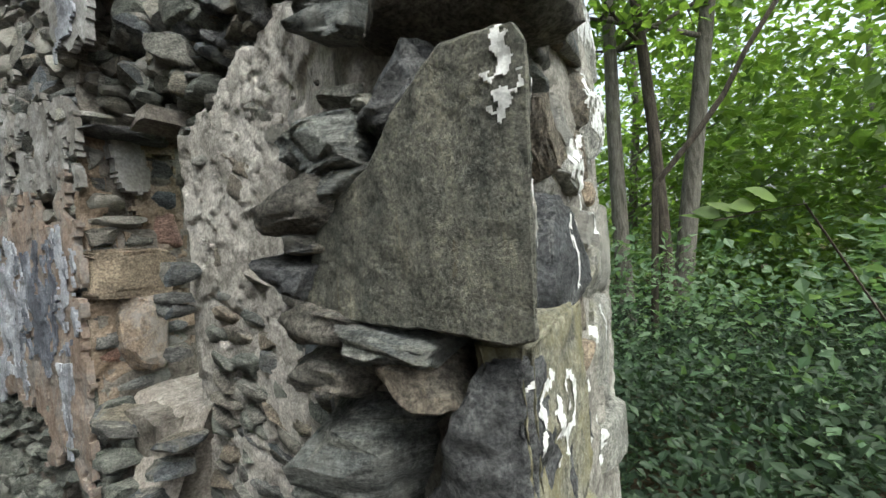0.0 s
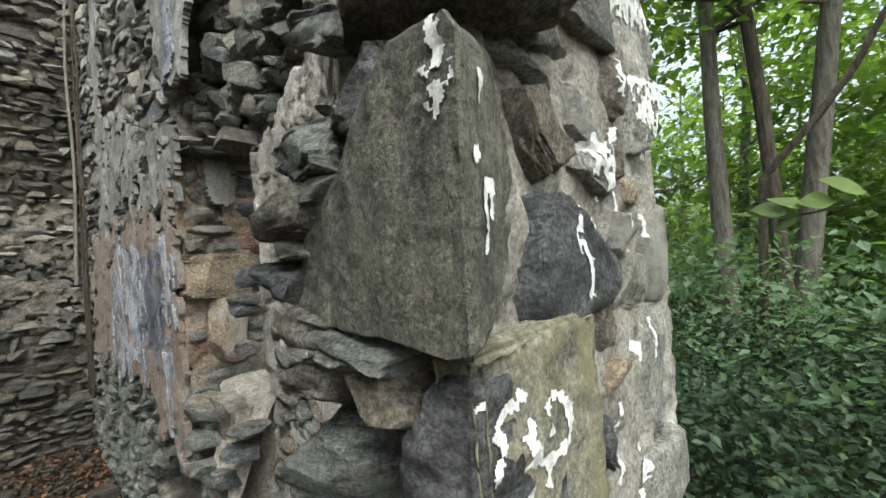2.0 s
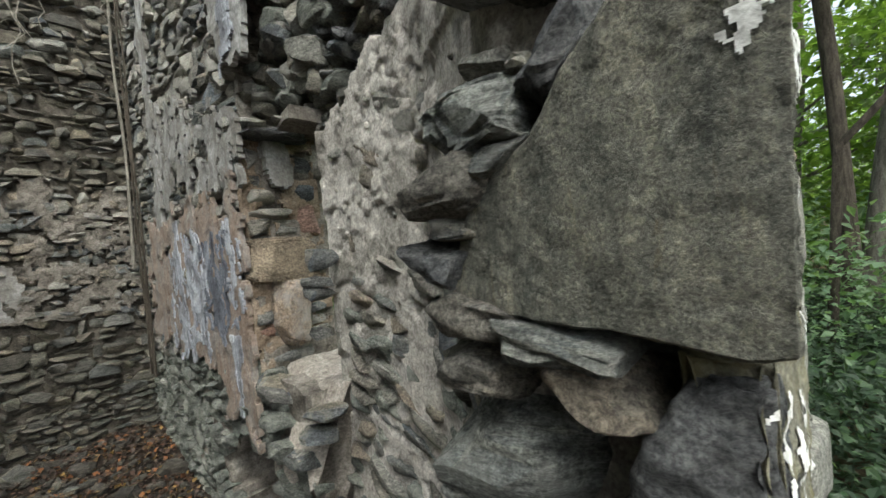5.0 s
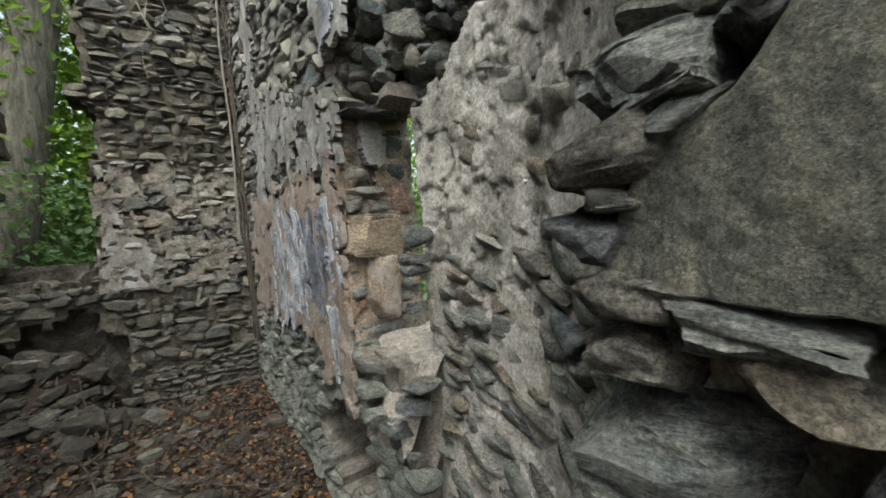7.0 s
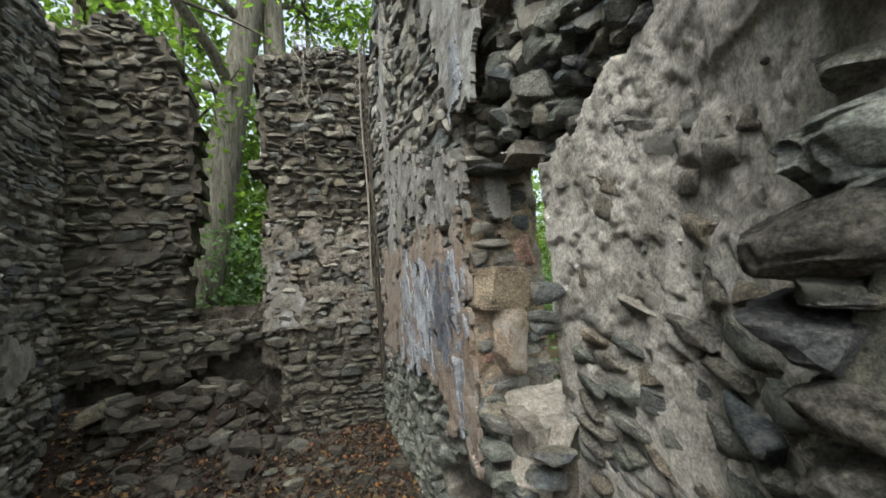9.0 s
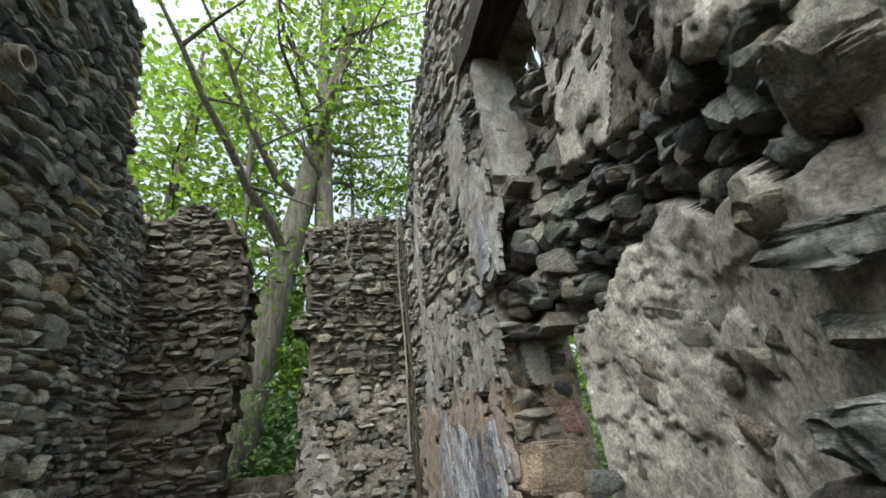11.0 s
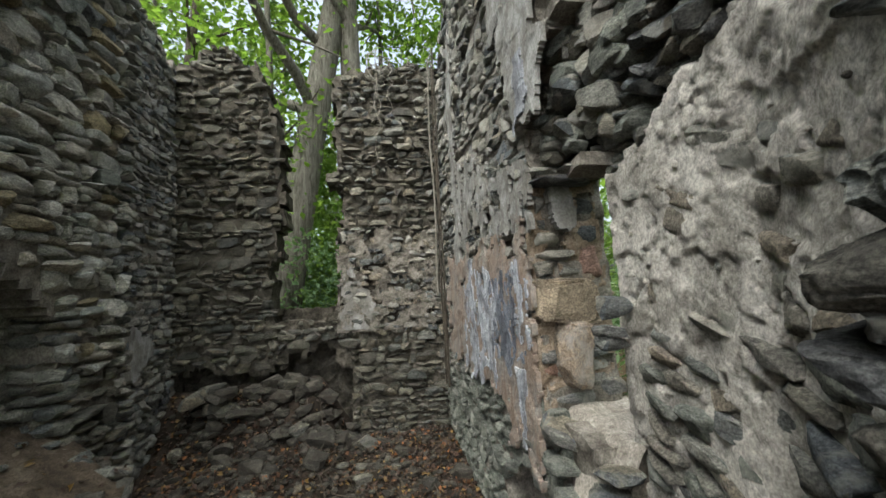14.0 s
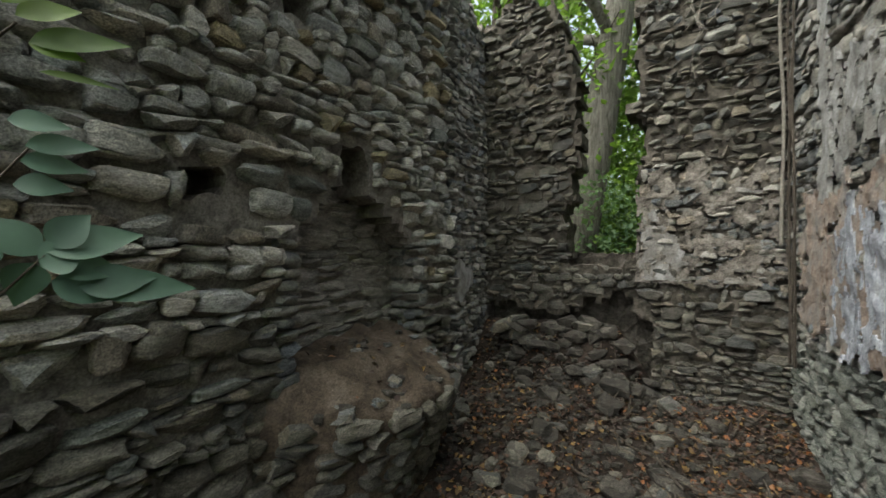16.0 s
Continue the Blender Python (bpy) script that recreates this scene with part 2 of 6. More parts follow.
M_PAINT = streak_mat("flaked_white_paint", [(0.25, (0.42, 0.425, 0.41)), (0.6, (0.66, 0.665, 0.65))], (20, 20, 10), 0.7)
M_SOOT = rock_mat("sooted_stone", [(0.28, 0.262, 0.236), (0.33, 0.31, 0.28), (0.23, 0.218, 0.2)], dust=(0.275, 0.254, 0.225), dust_amt=0.3)
# soot made near black so that the hole's shade is in the colour
M_FLUE = ground_mat("shade_black_soot", (0.012, 0.011, 0.01), (0.022, 0.02, 0.018), (0.04, 0.036, 0.032), 8.0)
M_TIMBER = streak_mat("charred_lintel_timber", [(0.3, (0.012, 0.01, 0.009)), (0.7, (0.045, 0.036, 0.03))], (14, 2, 14))
M_BARK = streak_mat("grey_bark", [(0.3, (0.06, 0.055, 0.046)), (0.55, (0.125, 0.117, 0.1)), (0.8, (0.185, 0.175, 0.152))], (14, 14, 2.2), 0.95, 1.0)
M_DARKBARK = streak_mat("dark_bark", [(0.3, (0.03, 0.025, 0.02)), (0.7, (0.095, 0.08, 0.065))], (14, 14, 2.2), 0.95, 1.0)
M_VINE = streak_mat("dry_vine_bark", [(0.3, (0.13, 0.118, 0.1)), (0.7, (0.28, 0.262, 0.23))], (30, 30, 5))
M_LEAF = leaf_mat("green_leaves", [(0.066, 0.115, 0.026), (0.1, 0.165, 0.038), (0.135, 0.2, 0.05), (0.058, 0.098, 0.03)], 0.5)
# low shrubs: canopy shade is put into these dark leaf tones
M_UNDER = leaf_mat("shaded_shrub_leaves", [(0.016, 0.032, 0.016), (0.024, 0.046, 0.022), (0.042, 0.07, 0.034), (0.014, 0.028, 0.015)], 0.25)
# paler shrub copy: haze and missing light are put into the tones
M_SHRUB = leaf_mat("hazed_shrub_leaves", [(0.07, 0.125, 0.065), (0.1, 0.165, 0.09), (0.13, 0.19, 0.11), (0.06, 0.105, 0.055)], 0.4)
M_NEARLEAF = leaf_mat("broad_green_leaf", [(0.045, 0.085, 0.06), (0.06, 0.11, 0.075), (0.05, 0.095, 0.065)], 0.2)
M_FALLEN = leaf_mat("fallen_leaves", [(0.04, 0.024, 0.018), (0.062, 0.032, 0.021), (0.045, 0.027, 0.021), (0.05, 0.03, 0.022), (0.19, 0.078, 0.026), (0.055, 0.036, 0.028), (0.036, 0.023, 0.019), (0.22, 0.14, 0.045), (0.045, 0.028, 0.022), (0.1, 0.078, 0.056)], 0.1)
M_CLAY = rock_mat("fired_clay", [(0.33, 0.3, 0.265), (0.3, 0.27, 0.24)], layer=(1, 1, 1))
M_RUST = rock_mat("rusted_iron", [(0.16, 0.06, 0.03), (0.13, 0.05, 0.028)], layer=(1, 1, 1))


# ---- mesh helpers ----
def mesh_of(name, verts, faces, mats, smooth=False, index=None, crisp=0):
    me = bpy.data.meshes.new(name)
    verts, faces = np.asarray(verts, np.float32), np.asarray(faces, np.int32)
    k = faces.shape[1]
    me.vertices.add(len(verts))
    me.vertices.foreach_set("co", verts.ravel())
    me.loops.add(faces.size)
    me.loops.foreach_set("vertex_index", faces.ravel())
    me.polygons.add(len(faces))
    me.polygons.foreach_set("loop_start", np.arange(0, faces.size, k, dtype=np.int32))
    me.polygons.foreach_set("use_smooth", np.full(len(faces), smooth))
    for mat in mats if isinstance(mats, (list, tuple)) else [mats]:
        me.materials.append(mat)
    if index is not None:
        me.polygons.foreach_set("material_index", np.asarray(index, np.int32))
    me.update(calc_edges=True)
    if crisp:
        me.polygons.foreach_set("use_smooth", np.full(len(faces), True))
        me.set_sharp_from_angle(angle=radians(crisp))
    return me


def put(name, mesh, parent=None, label="", category="", group="", kind="", m=None):
    ob = new(name, mesh)
    if parent is not None:
        ob.parent = parent
    if m is not None:
        ob.matrix_local = m
    return tagged(ob, label, category, group, kind)


def fbm(v, scale, octaves=3, seed=0.0):
    """Layered noise in about -1..1 for an array of points."""
    out = np.empty(len(v))
    off = Vector((seed * 7.3, seed * 3.1, seed * 5.7))
    for i, p in enumerate(v):
        out[i] = noise.fractal(Vector(p) * scale + off, 0.9, 2.1, octaves)
    return out


def ico(sub):
    bm = bmesh.new()
    bmesh.ops.create_icosphere(bm, subdivisions=sub, radius=1.0)
    v = np.array([x.co[:] for x in bm.verts])
    f = np.array([[q.index for q in p.verts] for p in bm.faces])
    bm.free()
    return v, f


ICO = {s: ico(s) for s in (1, 2, 3, 4)}


def rock_points(sub, seed, planes=9, boxy=0.4, rough=0.05, strata=0.0):
    """An angular stone in the unit box: a boxed ball split along random planes, layered and roughened."""
    g = np.random.default_rng(seed)
    v = ICO[sub][0].copy()
    v = np.sign(v) * np.abs(v) ** boxy
    for k in range(planes):
        n = g.normal(size=3) * (1, 1, 0.8)
        n /= np.linalg.norm(n)
        d = g.uniform(0.72, 1.06)
        over = np.maximum(v @ n - d, 0)
        v -= over[:, None] * n
    if sub <= 2:
        v *= 1 + g.normal(0, rough * 0.7, (len(v), 1))
    if sub >= 2:
        r = fbm(v, 1.7, 5, seed * 0.37 % 50)
        v *= (1 + rough * 1.5 * r)[:, None]
    if sub >= 3:
        tilt = g.normal(0, 0.25, 2)
        level = (v[:, 2] + tilt[0] * v[:, 0] + tilt[1] * v[:, 1]) * (4 + 3 * g.random()) + 0.5 * fbm(v, 1.2, 3, seed % 31)
        step = np.floor(level)
        shift = np.array([noise.noise(Vector((a * 3.7 + seed, 0.5, 0.2))) for a in step]) * (0.8 * rough + strata)
        groove = np.exp(-((level - step - 0.5) / 0.5) ** 8)
        v[:, :2] *= (1 + shift - 0.7 * rough * (1 - groove))[:, None]
        v *= (1 + 0.035 * fbm(v, 5, 4, seed % 17) + (0.02 * fbm(v, 14, 3, seed % 13) if sub > 3 else 0))[:, None]
    lo, hi = v.min(0), v.max(0)
    return (v - (lo + hi) / 2) / (hi - lo)


TPL = {1: [rock_points(1, 100 + i, 10, 0.44, 0.08) for i in range(20)],
       2: [rock_points(2, 200 + i, 12, 0.44, 0.075) for i in range(16)],
       3: [rock_points(3, 300 + i, 13, 0.44, 0.08) for i in range(12)],
       5: [rock_points(3, 500 + i, 8, 0.36, 0.04) for i in range(14)]}
ICO[5] = ICO[3]
SHARED = {}


def shared(level, i, mat):
    key = (level, i, mat.name)
    if key not in SHARED:
        SHARED[key] = mesh_of("stone", TPL[level][i], ICO[level][1], mat, crisp=30)
    return SHARED[key]


class Stones:
    """Stones of one wall: the nearest to a spot become parts, the rest one part of joined pieces."""

    def __init__(self, wall, near, limit=300):
        self.wall, self.near, self.limit, self.items = wall, Vector(near), limit, []

    def add(self, m, mat, level=1):
        self.items.append((m, mat, level, rnd.randrange(len(TPL[level]))))

    def lay(self, origin, udir, ndir, u0, u1, v0, v1, hs, ws, keep, mat, proud=(0.0, 0.035), depth=0.14, level=1, tilt=4.0, skip=0.0, slope=0.0, fill=1.1):
        """Rough courses over a wall's face; keep(u, v) tells where the face is, mat(u, v) what stone it has."""
        o, u, n = Vector(origin), Vector(udir).normalized(), Vector(ndir).normalized()
        w = n.cross(u)
        if w.z < 0:
            w = -w
        v = v0
        while v < v1:
            h = hs[0] + (hs[1] - hs[0]) * rnd.random() ** 1.5
            a = u0 - rnd.random() * ws[1]
            wob = rnd.uniform(0, 10)
            while a < u1:
                wd = (ws[0] + (ws[1] - ws[0]) * rnd.random() ** 1.4) * (0.75 + 0.6 * h / hs[1])
                hh = h * rnd.uniform(0.7, 1.25)
                cu, cv = a + wd / 2, v + h / 2 + 0.6 * h * noise.noise(Vector((a * 1.3, wob, v))) + slope * (a - u0)
                a += wd
                if rnd.random() < skip or not keep(cu, cv):
                    continue
                for side in (-1, 1):
                    if not keep(cu + side * 0.42 * wd, cv):
                        cu, wd = cu - side * 0.21 * wd, wd * 0.58
                    if not keep(cu, cv + side * 0.45 * hh):
                        cv, hh = cv - side * 0.2 * hh, hh * 0.6
                two = hh > 0.085 and rnd.random() < 0.22
                for k in range(2 if two else 1):
                    h2 = hh / 2 if two else hh
                    c2 = cv + (h2 * (k - 0.5) if two else 0)
                    p = rnd.uniform(*proud)
                    d = depth * rnd.uniform(0.85, 1.1)
                    rot = Matrix((u, n, w)).transposed().to_4x4()
                    m = Matrix.Translation(o + u * cu + Vector((0, 0, 1)) * c2 + n * (p - d / 2)) @ rot @ pose(0, 0, 0, rnd.gauss(0, tilt), rnd.gauss(0, tilt * 0.8) - math.degrees(math.atan(slope)), rnd.gauss(0, tilt)) @ Matrix.Diagonal((wd * fill, d, h2 * fill, 1))
                    self.add(m, mat(cu, c2), level)
            v += h

    def build(self, name="stone"):
        self.items.sort(key=lambda it: (it[0].translation - self.near).length)
        for m, mat, level, i in self.items[:self.limit]:
            put(name, shared(level, i, mat), self.wall, m=m)
        rest = self.items[self.limit:]
        if not rest:
            return
        mats = list(dict.fromkeys(it[1] for it in rest))
        vs, fs, ix, base = [], [], [], 0
        for m, mat, level, i in rest:
            a = np.array(m)
            vs.append(TPL[level][i] @ a[:3, :3].T + a[:3, 3])
            fs.append(ICO[level][1] + base)
            ix.append(np.full(len(ICO[level][1]), mats.index(mat)))
            base += len(TPL[level][i])
        put("stonework", mesh_of("stonework", np.concatenate(vs), np.concatenate(fs), mats, False, np.concatenate(ix), crisp=30), self.wall, kind="stuff")


def sheet(name, origin, udir, ndir, u0, u1, v0, v1, step, inside, thick, relief, scale, mat, parent=None, seed=1.0, smooth=False, **tags):
    """A slab of ragged outline: its face lies in the plane, with relief, and its body goes back from it."""
    o, u, n, w = np.array(origin, float), np.array(udir, float), np.array(ndir, float), np.array((0, 0, 1.0))
    nu, nv = int((u1 - u0) / step) + 1, int((v1 - v0) / step) + 1
    cell = np.zeros((nu, nv), bool)
    for i in range(nu):
        for j in range(nv):
            cell[i, j] = inside(u0 + (i + 0.5) * step, v0 + (j + 0.5) * step)
    gu, gv = np.meshgrid(u0 + np.arange(nu + 1) * step, v0 + np.arange(nv + 1) * step, indexing="ij")
    flat = o + gu.ravel()[:, None] * u + gv.ravel()[:, None] * w
    used = np.zeros((nu + 1, nv + 1), bool)
    used[:-1, :-1] |= cell
    used[1:, :-1] |= cell
    used[:-1, 1:] |= cell
    used[1:, 1:] |= cell
    idx = np.flatnonzero(used.ravel())
    lut = np.full(used.size, -1)
    lut[idx] = np.arange(len(idx))
    base = flat[idx]
    r = fbm(base, scale, 4, seed)
    jit = np.array([[noise.noise(Vector(p) * 9 + Vector((seed, 0, 0))), noise.noise(Vector(p) * 9 + Vector((0, seed, 4)))] for p in base]) * step * 0.9
    base = base + jit[:, :1] * u + jit[:, 1:] * w
    front = base + (r * relief)[:, None] * n
    back = base - thick * n
    k = len(idx)
    ci, cj = np.nonzero(cell)
    gid = lambda i, j: lut[i * (nv + 1) + j]
    a, b, c, d = gid(ci, cj), gid(ci + 1, cj), gid(ci + 1, cj + 1), gid(ci, cj + 1)
    flip = np.dot(np.cross(u, w), n) < 0
    quad = np.stack([a, b, c, d], 1)
    faces = [quad[:, ::-1] if flip else quad, (quad if flip else quad[:, ::-1]) + k]
    pad = np.pad(cell, 1)
    for di, dj, e in ((-1, 0, (a, d)), (1, 0, (c, b)), (0, -1, (b, a)), (0, 1, (d, c))):
        edge = ~pad[ci + 1 + di, cj + 1 + dj]
        p, q = e[0][edge], e[1][edge]
        side = np.stack([p, q, q + k, p + k], 1)
        faces.append(side[:, ::-1] if flip else side)
    return put(name, mesh_of(name, np.concatenate([front, back]), np.concatenate(faces), mat, smooth), parent, **tags)


def hero(name, place, size, turn, mat, seed, parent=None, sub=4, planes=10, boxy=0.4, rough=0.06, **tags):
    """One large stone of its own shape."""
    me = mesh_of(name, rock_points(sub, seed, planes, boxy, rough), ICO[sub][1], mat, crisp=18)
    return put(name, me, parent, m=pose(*place, *turn) @ Matrix.Diagonal((*size, 1)), **tags)


def tube(points, radii, sides=8, seed=0.0, wob=0.08):
    """A tapered, uneven round bar along points."""
    vs, fs = [], []
    pts = [Vector(p) for p in points]
    for i, p in enumerate(pts):
        d = (pts[min(i + 1, len(pts) - 1)] - pts[max(i - 1, 0)]).normalized()
        a = d.orthogonal().normalized() if abs(d.z) < 0.2 else d.cross(Vector((0, 1, 0.01))).normalized()
        b = d.cross(a)
        for k in range(sides):
            t = 2 * math.pi * k / sides
            r = radii[i] * (1 + wob * noise.noise(Vector((math.cos(t) * 2, math.sin(t) * 2, i * 0.7 + seed))))
            vs.append(p + (a * math.cos(t) + b * math.sin(t)) * r)
    for i in range(len(pts) - 1):
        for k in range(sides):
            k2 = (k + 1) % sides
            fs.append((i * sides + k, i * sides + k2, (i + 1) * sides + k2, (i + 1) * sides + k))
    n = len(vs)
    fs += [((len(pts) - 1) * sides + k, (len(pts) - 1) * sides + (k + 1) % sides, n - sides, n - sides) for k in range(0)]
    return np.array([v[:] for v in vs]), np.array(fs)


def join(parts):
    vs, fs, base = [], [], 0
    for v, f in parts:
        vs.append(v)
        fs.append(f + base)
        base += len(v)
    return np.concatenate(vs), np.concatenate(fs)


def leaves(centres, size, seed, droop=0.5, long=1.5):
    """A folded, pointed leaf of four triangles at each centre."""
    g = np.random.default_rng(seed)
    n = len(centres)
    az = g.uniform(0, 2 * math.pi, n)
    el = g.normal(-droop * 0.5, 0.5, n)
    d = np.stack([np.cos(az) * np.cos(el), np.sin(az) * np.cos(el), np.sin(el)], 1)
    side = np.cross(d, np.stack([g.normal(0, 0.35, n), g.normal(0, 0.35, n), np.ones(n)], 1))
    side /= np.linalg.norm(side, axis=1)[:, None]
    up = np.cross(side, d)
    s = size * g.uniform(0.6, 1.35, n)[:, None]
    c = np.asarray(centres)
    v = np.stack([c - d * s * long / 2, c + side * s / 2 + up * s * 0.14 - d * s * 0.1, c + d * s * long / 2, c - side * s / 2 + up * s * 0.14 - d * s * 0.1], 1).reshape(-1, 3)
    i = np.arange(n)[:, None] * 4
    return v, np.concatenate([i + np.array([0, 1, 2]), i + np.array([0, 2, 3])])


def ragged(u, v, amp=0.12, scale=3.0, seed=0.0):
    return amp * noise.fractal(Vector((u * scale, v * scale, seed)), 0.8, 2.1, 3)


# ---- ground ----
def floor_z(x, y):
    """Height of the ground: a rubble floor within the walls, the wood's floor outside."""
    inside = -2.1 < x < 1.25 and 0.9 < y < 5.3
    f = 0.03 * noise.fractal(Vector((x * 3, y * 3, 0.4)), 0.8, 2.0, 3)
    if inside:
        z = -0.12 + 0.075 * (y - 2.0) - 0.2 * max(0.0, (x - 0.2)) * max(0, (4.6 - y)) * 0.5
        z += 0.62 * math.exp(-((y - 5.1) ** 2 / 0.22)) * max(0.0, min(1.0, (-0.15 - x) / 0.35))
        z += 0.16 * math.exp(-((x + 0.6) ** 2 / 0.25 + (y - 4.5) ** 2 / 0.25))
        z += 0.16 * math.exp(-((x + 1.3) ** 2 / 0.3 + (y - 3.9) ** 2 / 0.5))
        return z + f * 1.2
    r = math.hypot(x, y)
    return -0.02 + 2.2 * f * min(1, r / 6) + (0.8 * noise.noise(Vector((x * 0.05, y * 0.05, 3))) * min(1, r / 25)) - 0.25 * min(1, max(0, (x - 1.6) / 3))


axis_x = np.concatenate([-np.geomspace(400, 3.2, 40), np.arange(-3.0, 2.4, 0.06), np.geomspace(2.5, 400, 44)])
axis_y = np.concatenate([-np.geomspace(400, 1.3, 40), np.arange(-1.2, 5.9, 0.06), np.geomspace(6.0, 400, 44)])
gx, gy = np.meshgrid(axis_x, axis_y, indexing="ij")
gz = np.array([floor_z(a, b) for a, b in zip(gx.ravel(), gy.ravel())])
nx, ny = gx.shape
gi = (np.arange(nx - 1)[:, None] * ny + np.arange(ny - 1)[None, :]).ravel()
gq = np.stack([gi, gi + ny, gi + ny + 1, gi + 1], 1)
gc = np.stack([gx.ravel(), gy.ravel()], 1)[gq].mean(1)
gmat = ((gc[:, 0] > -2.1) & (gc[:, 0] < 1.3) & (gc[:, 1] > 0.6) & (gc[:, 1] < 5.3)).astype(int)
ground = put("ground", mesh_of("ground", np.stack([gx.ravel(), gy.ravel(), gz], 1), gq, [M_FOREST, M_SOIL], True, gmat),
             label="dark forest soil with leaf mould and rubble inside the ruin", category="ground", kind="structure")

# ---- right wall, beyond its window ----
WX = 0.95


def right_top(y):
    return 6.2 if y < 2.7 else 5.75 - 0.45 * (y - 2.7) - (0.9 * max(0, y - 4.0))


def window_low(y, z):
    return 1.80 < y < 2.33 and 1.0 < z < 2.22 + 0.05 * math.sin(y * 9)


def window_cave(y, z):
    """Face stones fallen out over the low window."""
    return 1.5 < y < 2.36 + ragged(y, z, 0.06, 6, 3) and 2.2 < z < 2.92 + ragged(y, z, 0.08, 5, 8) - 0.35 * max(0, y - 2.1)


def window_high(y, z):
    return 1.42 + ragged(y, z, 0.05, 5, 2) < y < 2.12 and 3.0 - (y - 1.8) * 0.1 < z < 4.15


def right_in(y, z):
    if z > right_top(y) + ragged(y, 0, 0.12, 3, 1):
        return False
    cave = (y - 2.65) ** 2 / 0.2 + (z - 0.3) ** 2 / 0.07 < 1 + ragged(y, z, 0.5, 5, 6)
    return not (window_low(y, z) or window_high(y, z) or window_cave(y, z) or cave)


wall_right = sheet("wall_right", (WX + 0.02, 0, 0), (0, 1, 0), (-1, 0, 0), 1.85, 5.5, -0.6, 6.3, 0.05, right_in, 0.42, 0.02, 6, M_JOINTW, seed=2,
                   label="ruined rubble wall with plaster patches and two window openings", category="wall", kind="structure")
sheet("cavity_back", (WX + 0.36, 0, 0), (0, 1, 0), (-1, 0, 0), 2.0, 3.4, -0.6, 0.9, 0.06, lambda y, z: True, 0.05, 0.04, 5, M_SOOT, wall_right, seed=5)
# back of the fallen-out face, shade painted in by the dark joint colour
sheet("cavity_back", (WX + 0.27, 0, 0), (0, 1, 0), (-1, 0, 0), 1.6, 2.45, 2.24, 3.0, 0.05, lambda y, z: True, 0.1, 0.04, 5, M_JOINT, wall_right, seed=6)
st = Stones(wall_right, (0.9, 2.4, 1.6))


def right_stone(y, z):
    if z < 1.0 + 0.1 * (3 - y):
        return M_LOWER
    k = noise.noise(Vector((y * 2, z * 2, 5)))
    return M_WARM if k > -0.1 else M_FIELD


st.lay((WX, 0, 0), (0, 1, 0), (-1, 0, 0), 1.9, 5.1, -0.5, 6.0, (0.045, 0.12), (0.06, 0.2), lambda y, z: right_in(y, z) and not (y < 2.1 and 0.74 < z < 1.06), right_stone, (0.0, 0.04), 0.13, 2, 6)

# reveal of the low window, far side
for z0, z1, x0, x1, mat in ((1.02, 1.10, 0.97, 1.3, M_WARM), (1.10, 1.19, 1.2, 1.33, M_FIELD), (1.2, 1.27, 1.19, 1.33, M_WARM), (1.28, 1.33, 1.2, 1.33, M_FIELD), (1.34, 1.48, 1.2, 1.34, M_TAN), (1.5, 1.68, 1.2, 1.35, M_TAN),
                            (1.48, 1.7, 0.95, 1.17, M_TAN), (1.71, 1.79, 1.08, 1.2, M_FIELD), (1.7, 1.9, 1.21, 1.36, M_RED), (1.72, 1.8, 0.95, 1.07, M_FIELD), (1.8, 1.86, 0.96, 1.18, M_WARM),
                            (1.9, 2.0, 1.2, 1.33, M_FIELD), (1.88, 1.95, 0.95, 1.1, M_WARM), (2.02, 2.14, 1.2, 1.33, M_FIELD), (1.96, 2.04, 0.95, 1.04, M_FIELD), (2.06, 2.16, 0.95, 1.04, M_WARM), (1.26, 1.33, 0.95, 1.08, M_FIELD), (1.18, 1.25, 0.97, 1.06, M_RED)):
    st.add(Matrix.Translation(((x0 + x1) / 2, 2.385 + rnd.uniform(-0.015, 0.01), (z0 + z1) / 2)) @ pose(0, 0, 0, rnd.gauss(0, 3), rnd.gauss(0, 3), rnd.gauss(0, 3)) @ Matrix.Diagonal((1.06 * (x1 - x0), 0.15, 1.08 * (z1 - z0), 1)), mat, 3)
# broken stones over the low window
for i in range(110):
    y, z = rnd.uniform(1.55, 2.42), rnd.uniform(2.26, 2.98)
    if z < 2.16 + (2.4 - y) * 0.2:
        continue
    w = rnd.uniform(0.08, 0.19)
    st.add(Matrix.Translation((1.13 + rnd.uniform(-0.05, 0.1) - 0.09 * max(0, y - 2.15) / 0.27, y, z)) @ pose(0, 0, 0, rnd.uniform(-25, 25), rnd.uniform(-20, 20), rnd.uniform(-40, 40)) @ Matrix.Diagonal((w, w * 1.3, w * 0.7, 1)), rnd.choice([M_FIELD, M_WARM, M_SHADEFIELD, M_LOWER]), 3)
# reveal of the high window, far side
for i in range(11):
    z = 3.02 + i * 0.105
    st.add(Matrix.Translation((1.33 + rnd.uniform(-0.02, 0.02), 2.15, z)) @ pose(0, 0, 0, 0, rnd.gauss(0, 3), 0) @ Matrix.Diagonal((0.16, 0.14, 0.1, 1)), M_FIELD, 2)
st.build()


def patch(name, keep, mat, y0, y1, z0, z1, proud, label, step=0.014, thick=0.028, seed=1.0):
    return sheet(name, (WX - proud, 0, 0), (0, 1, 0), (-1, 0, 0), y0, y1, z0, z1, step, keep, thick, 0.010, 9, mat, wall_right, seed, label=label)


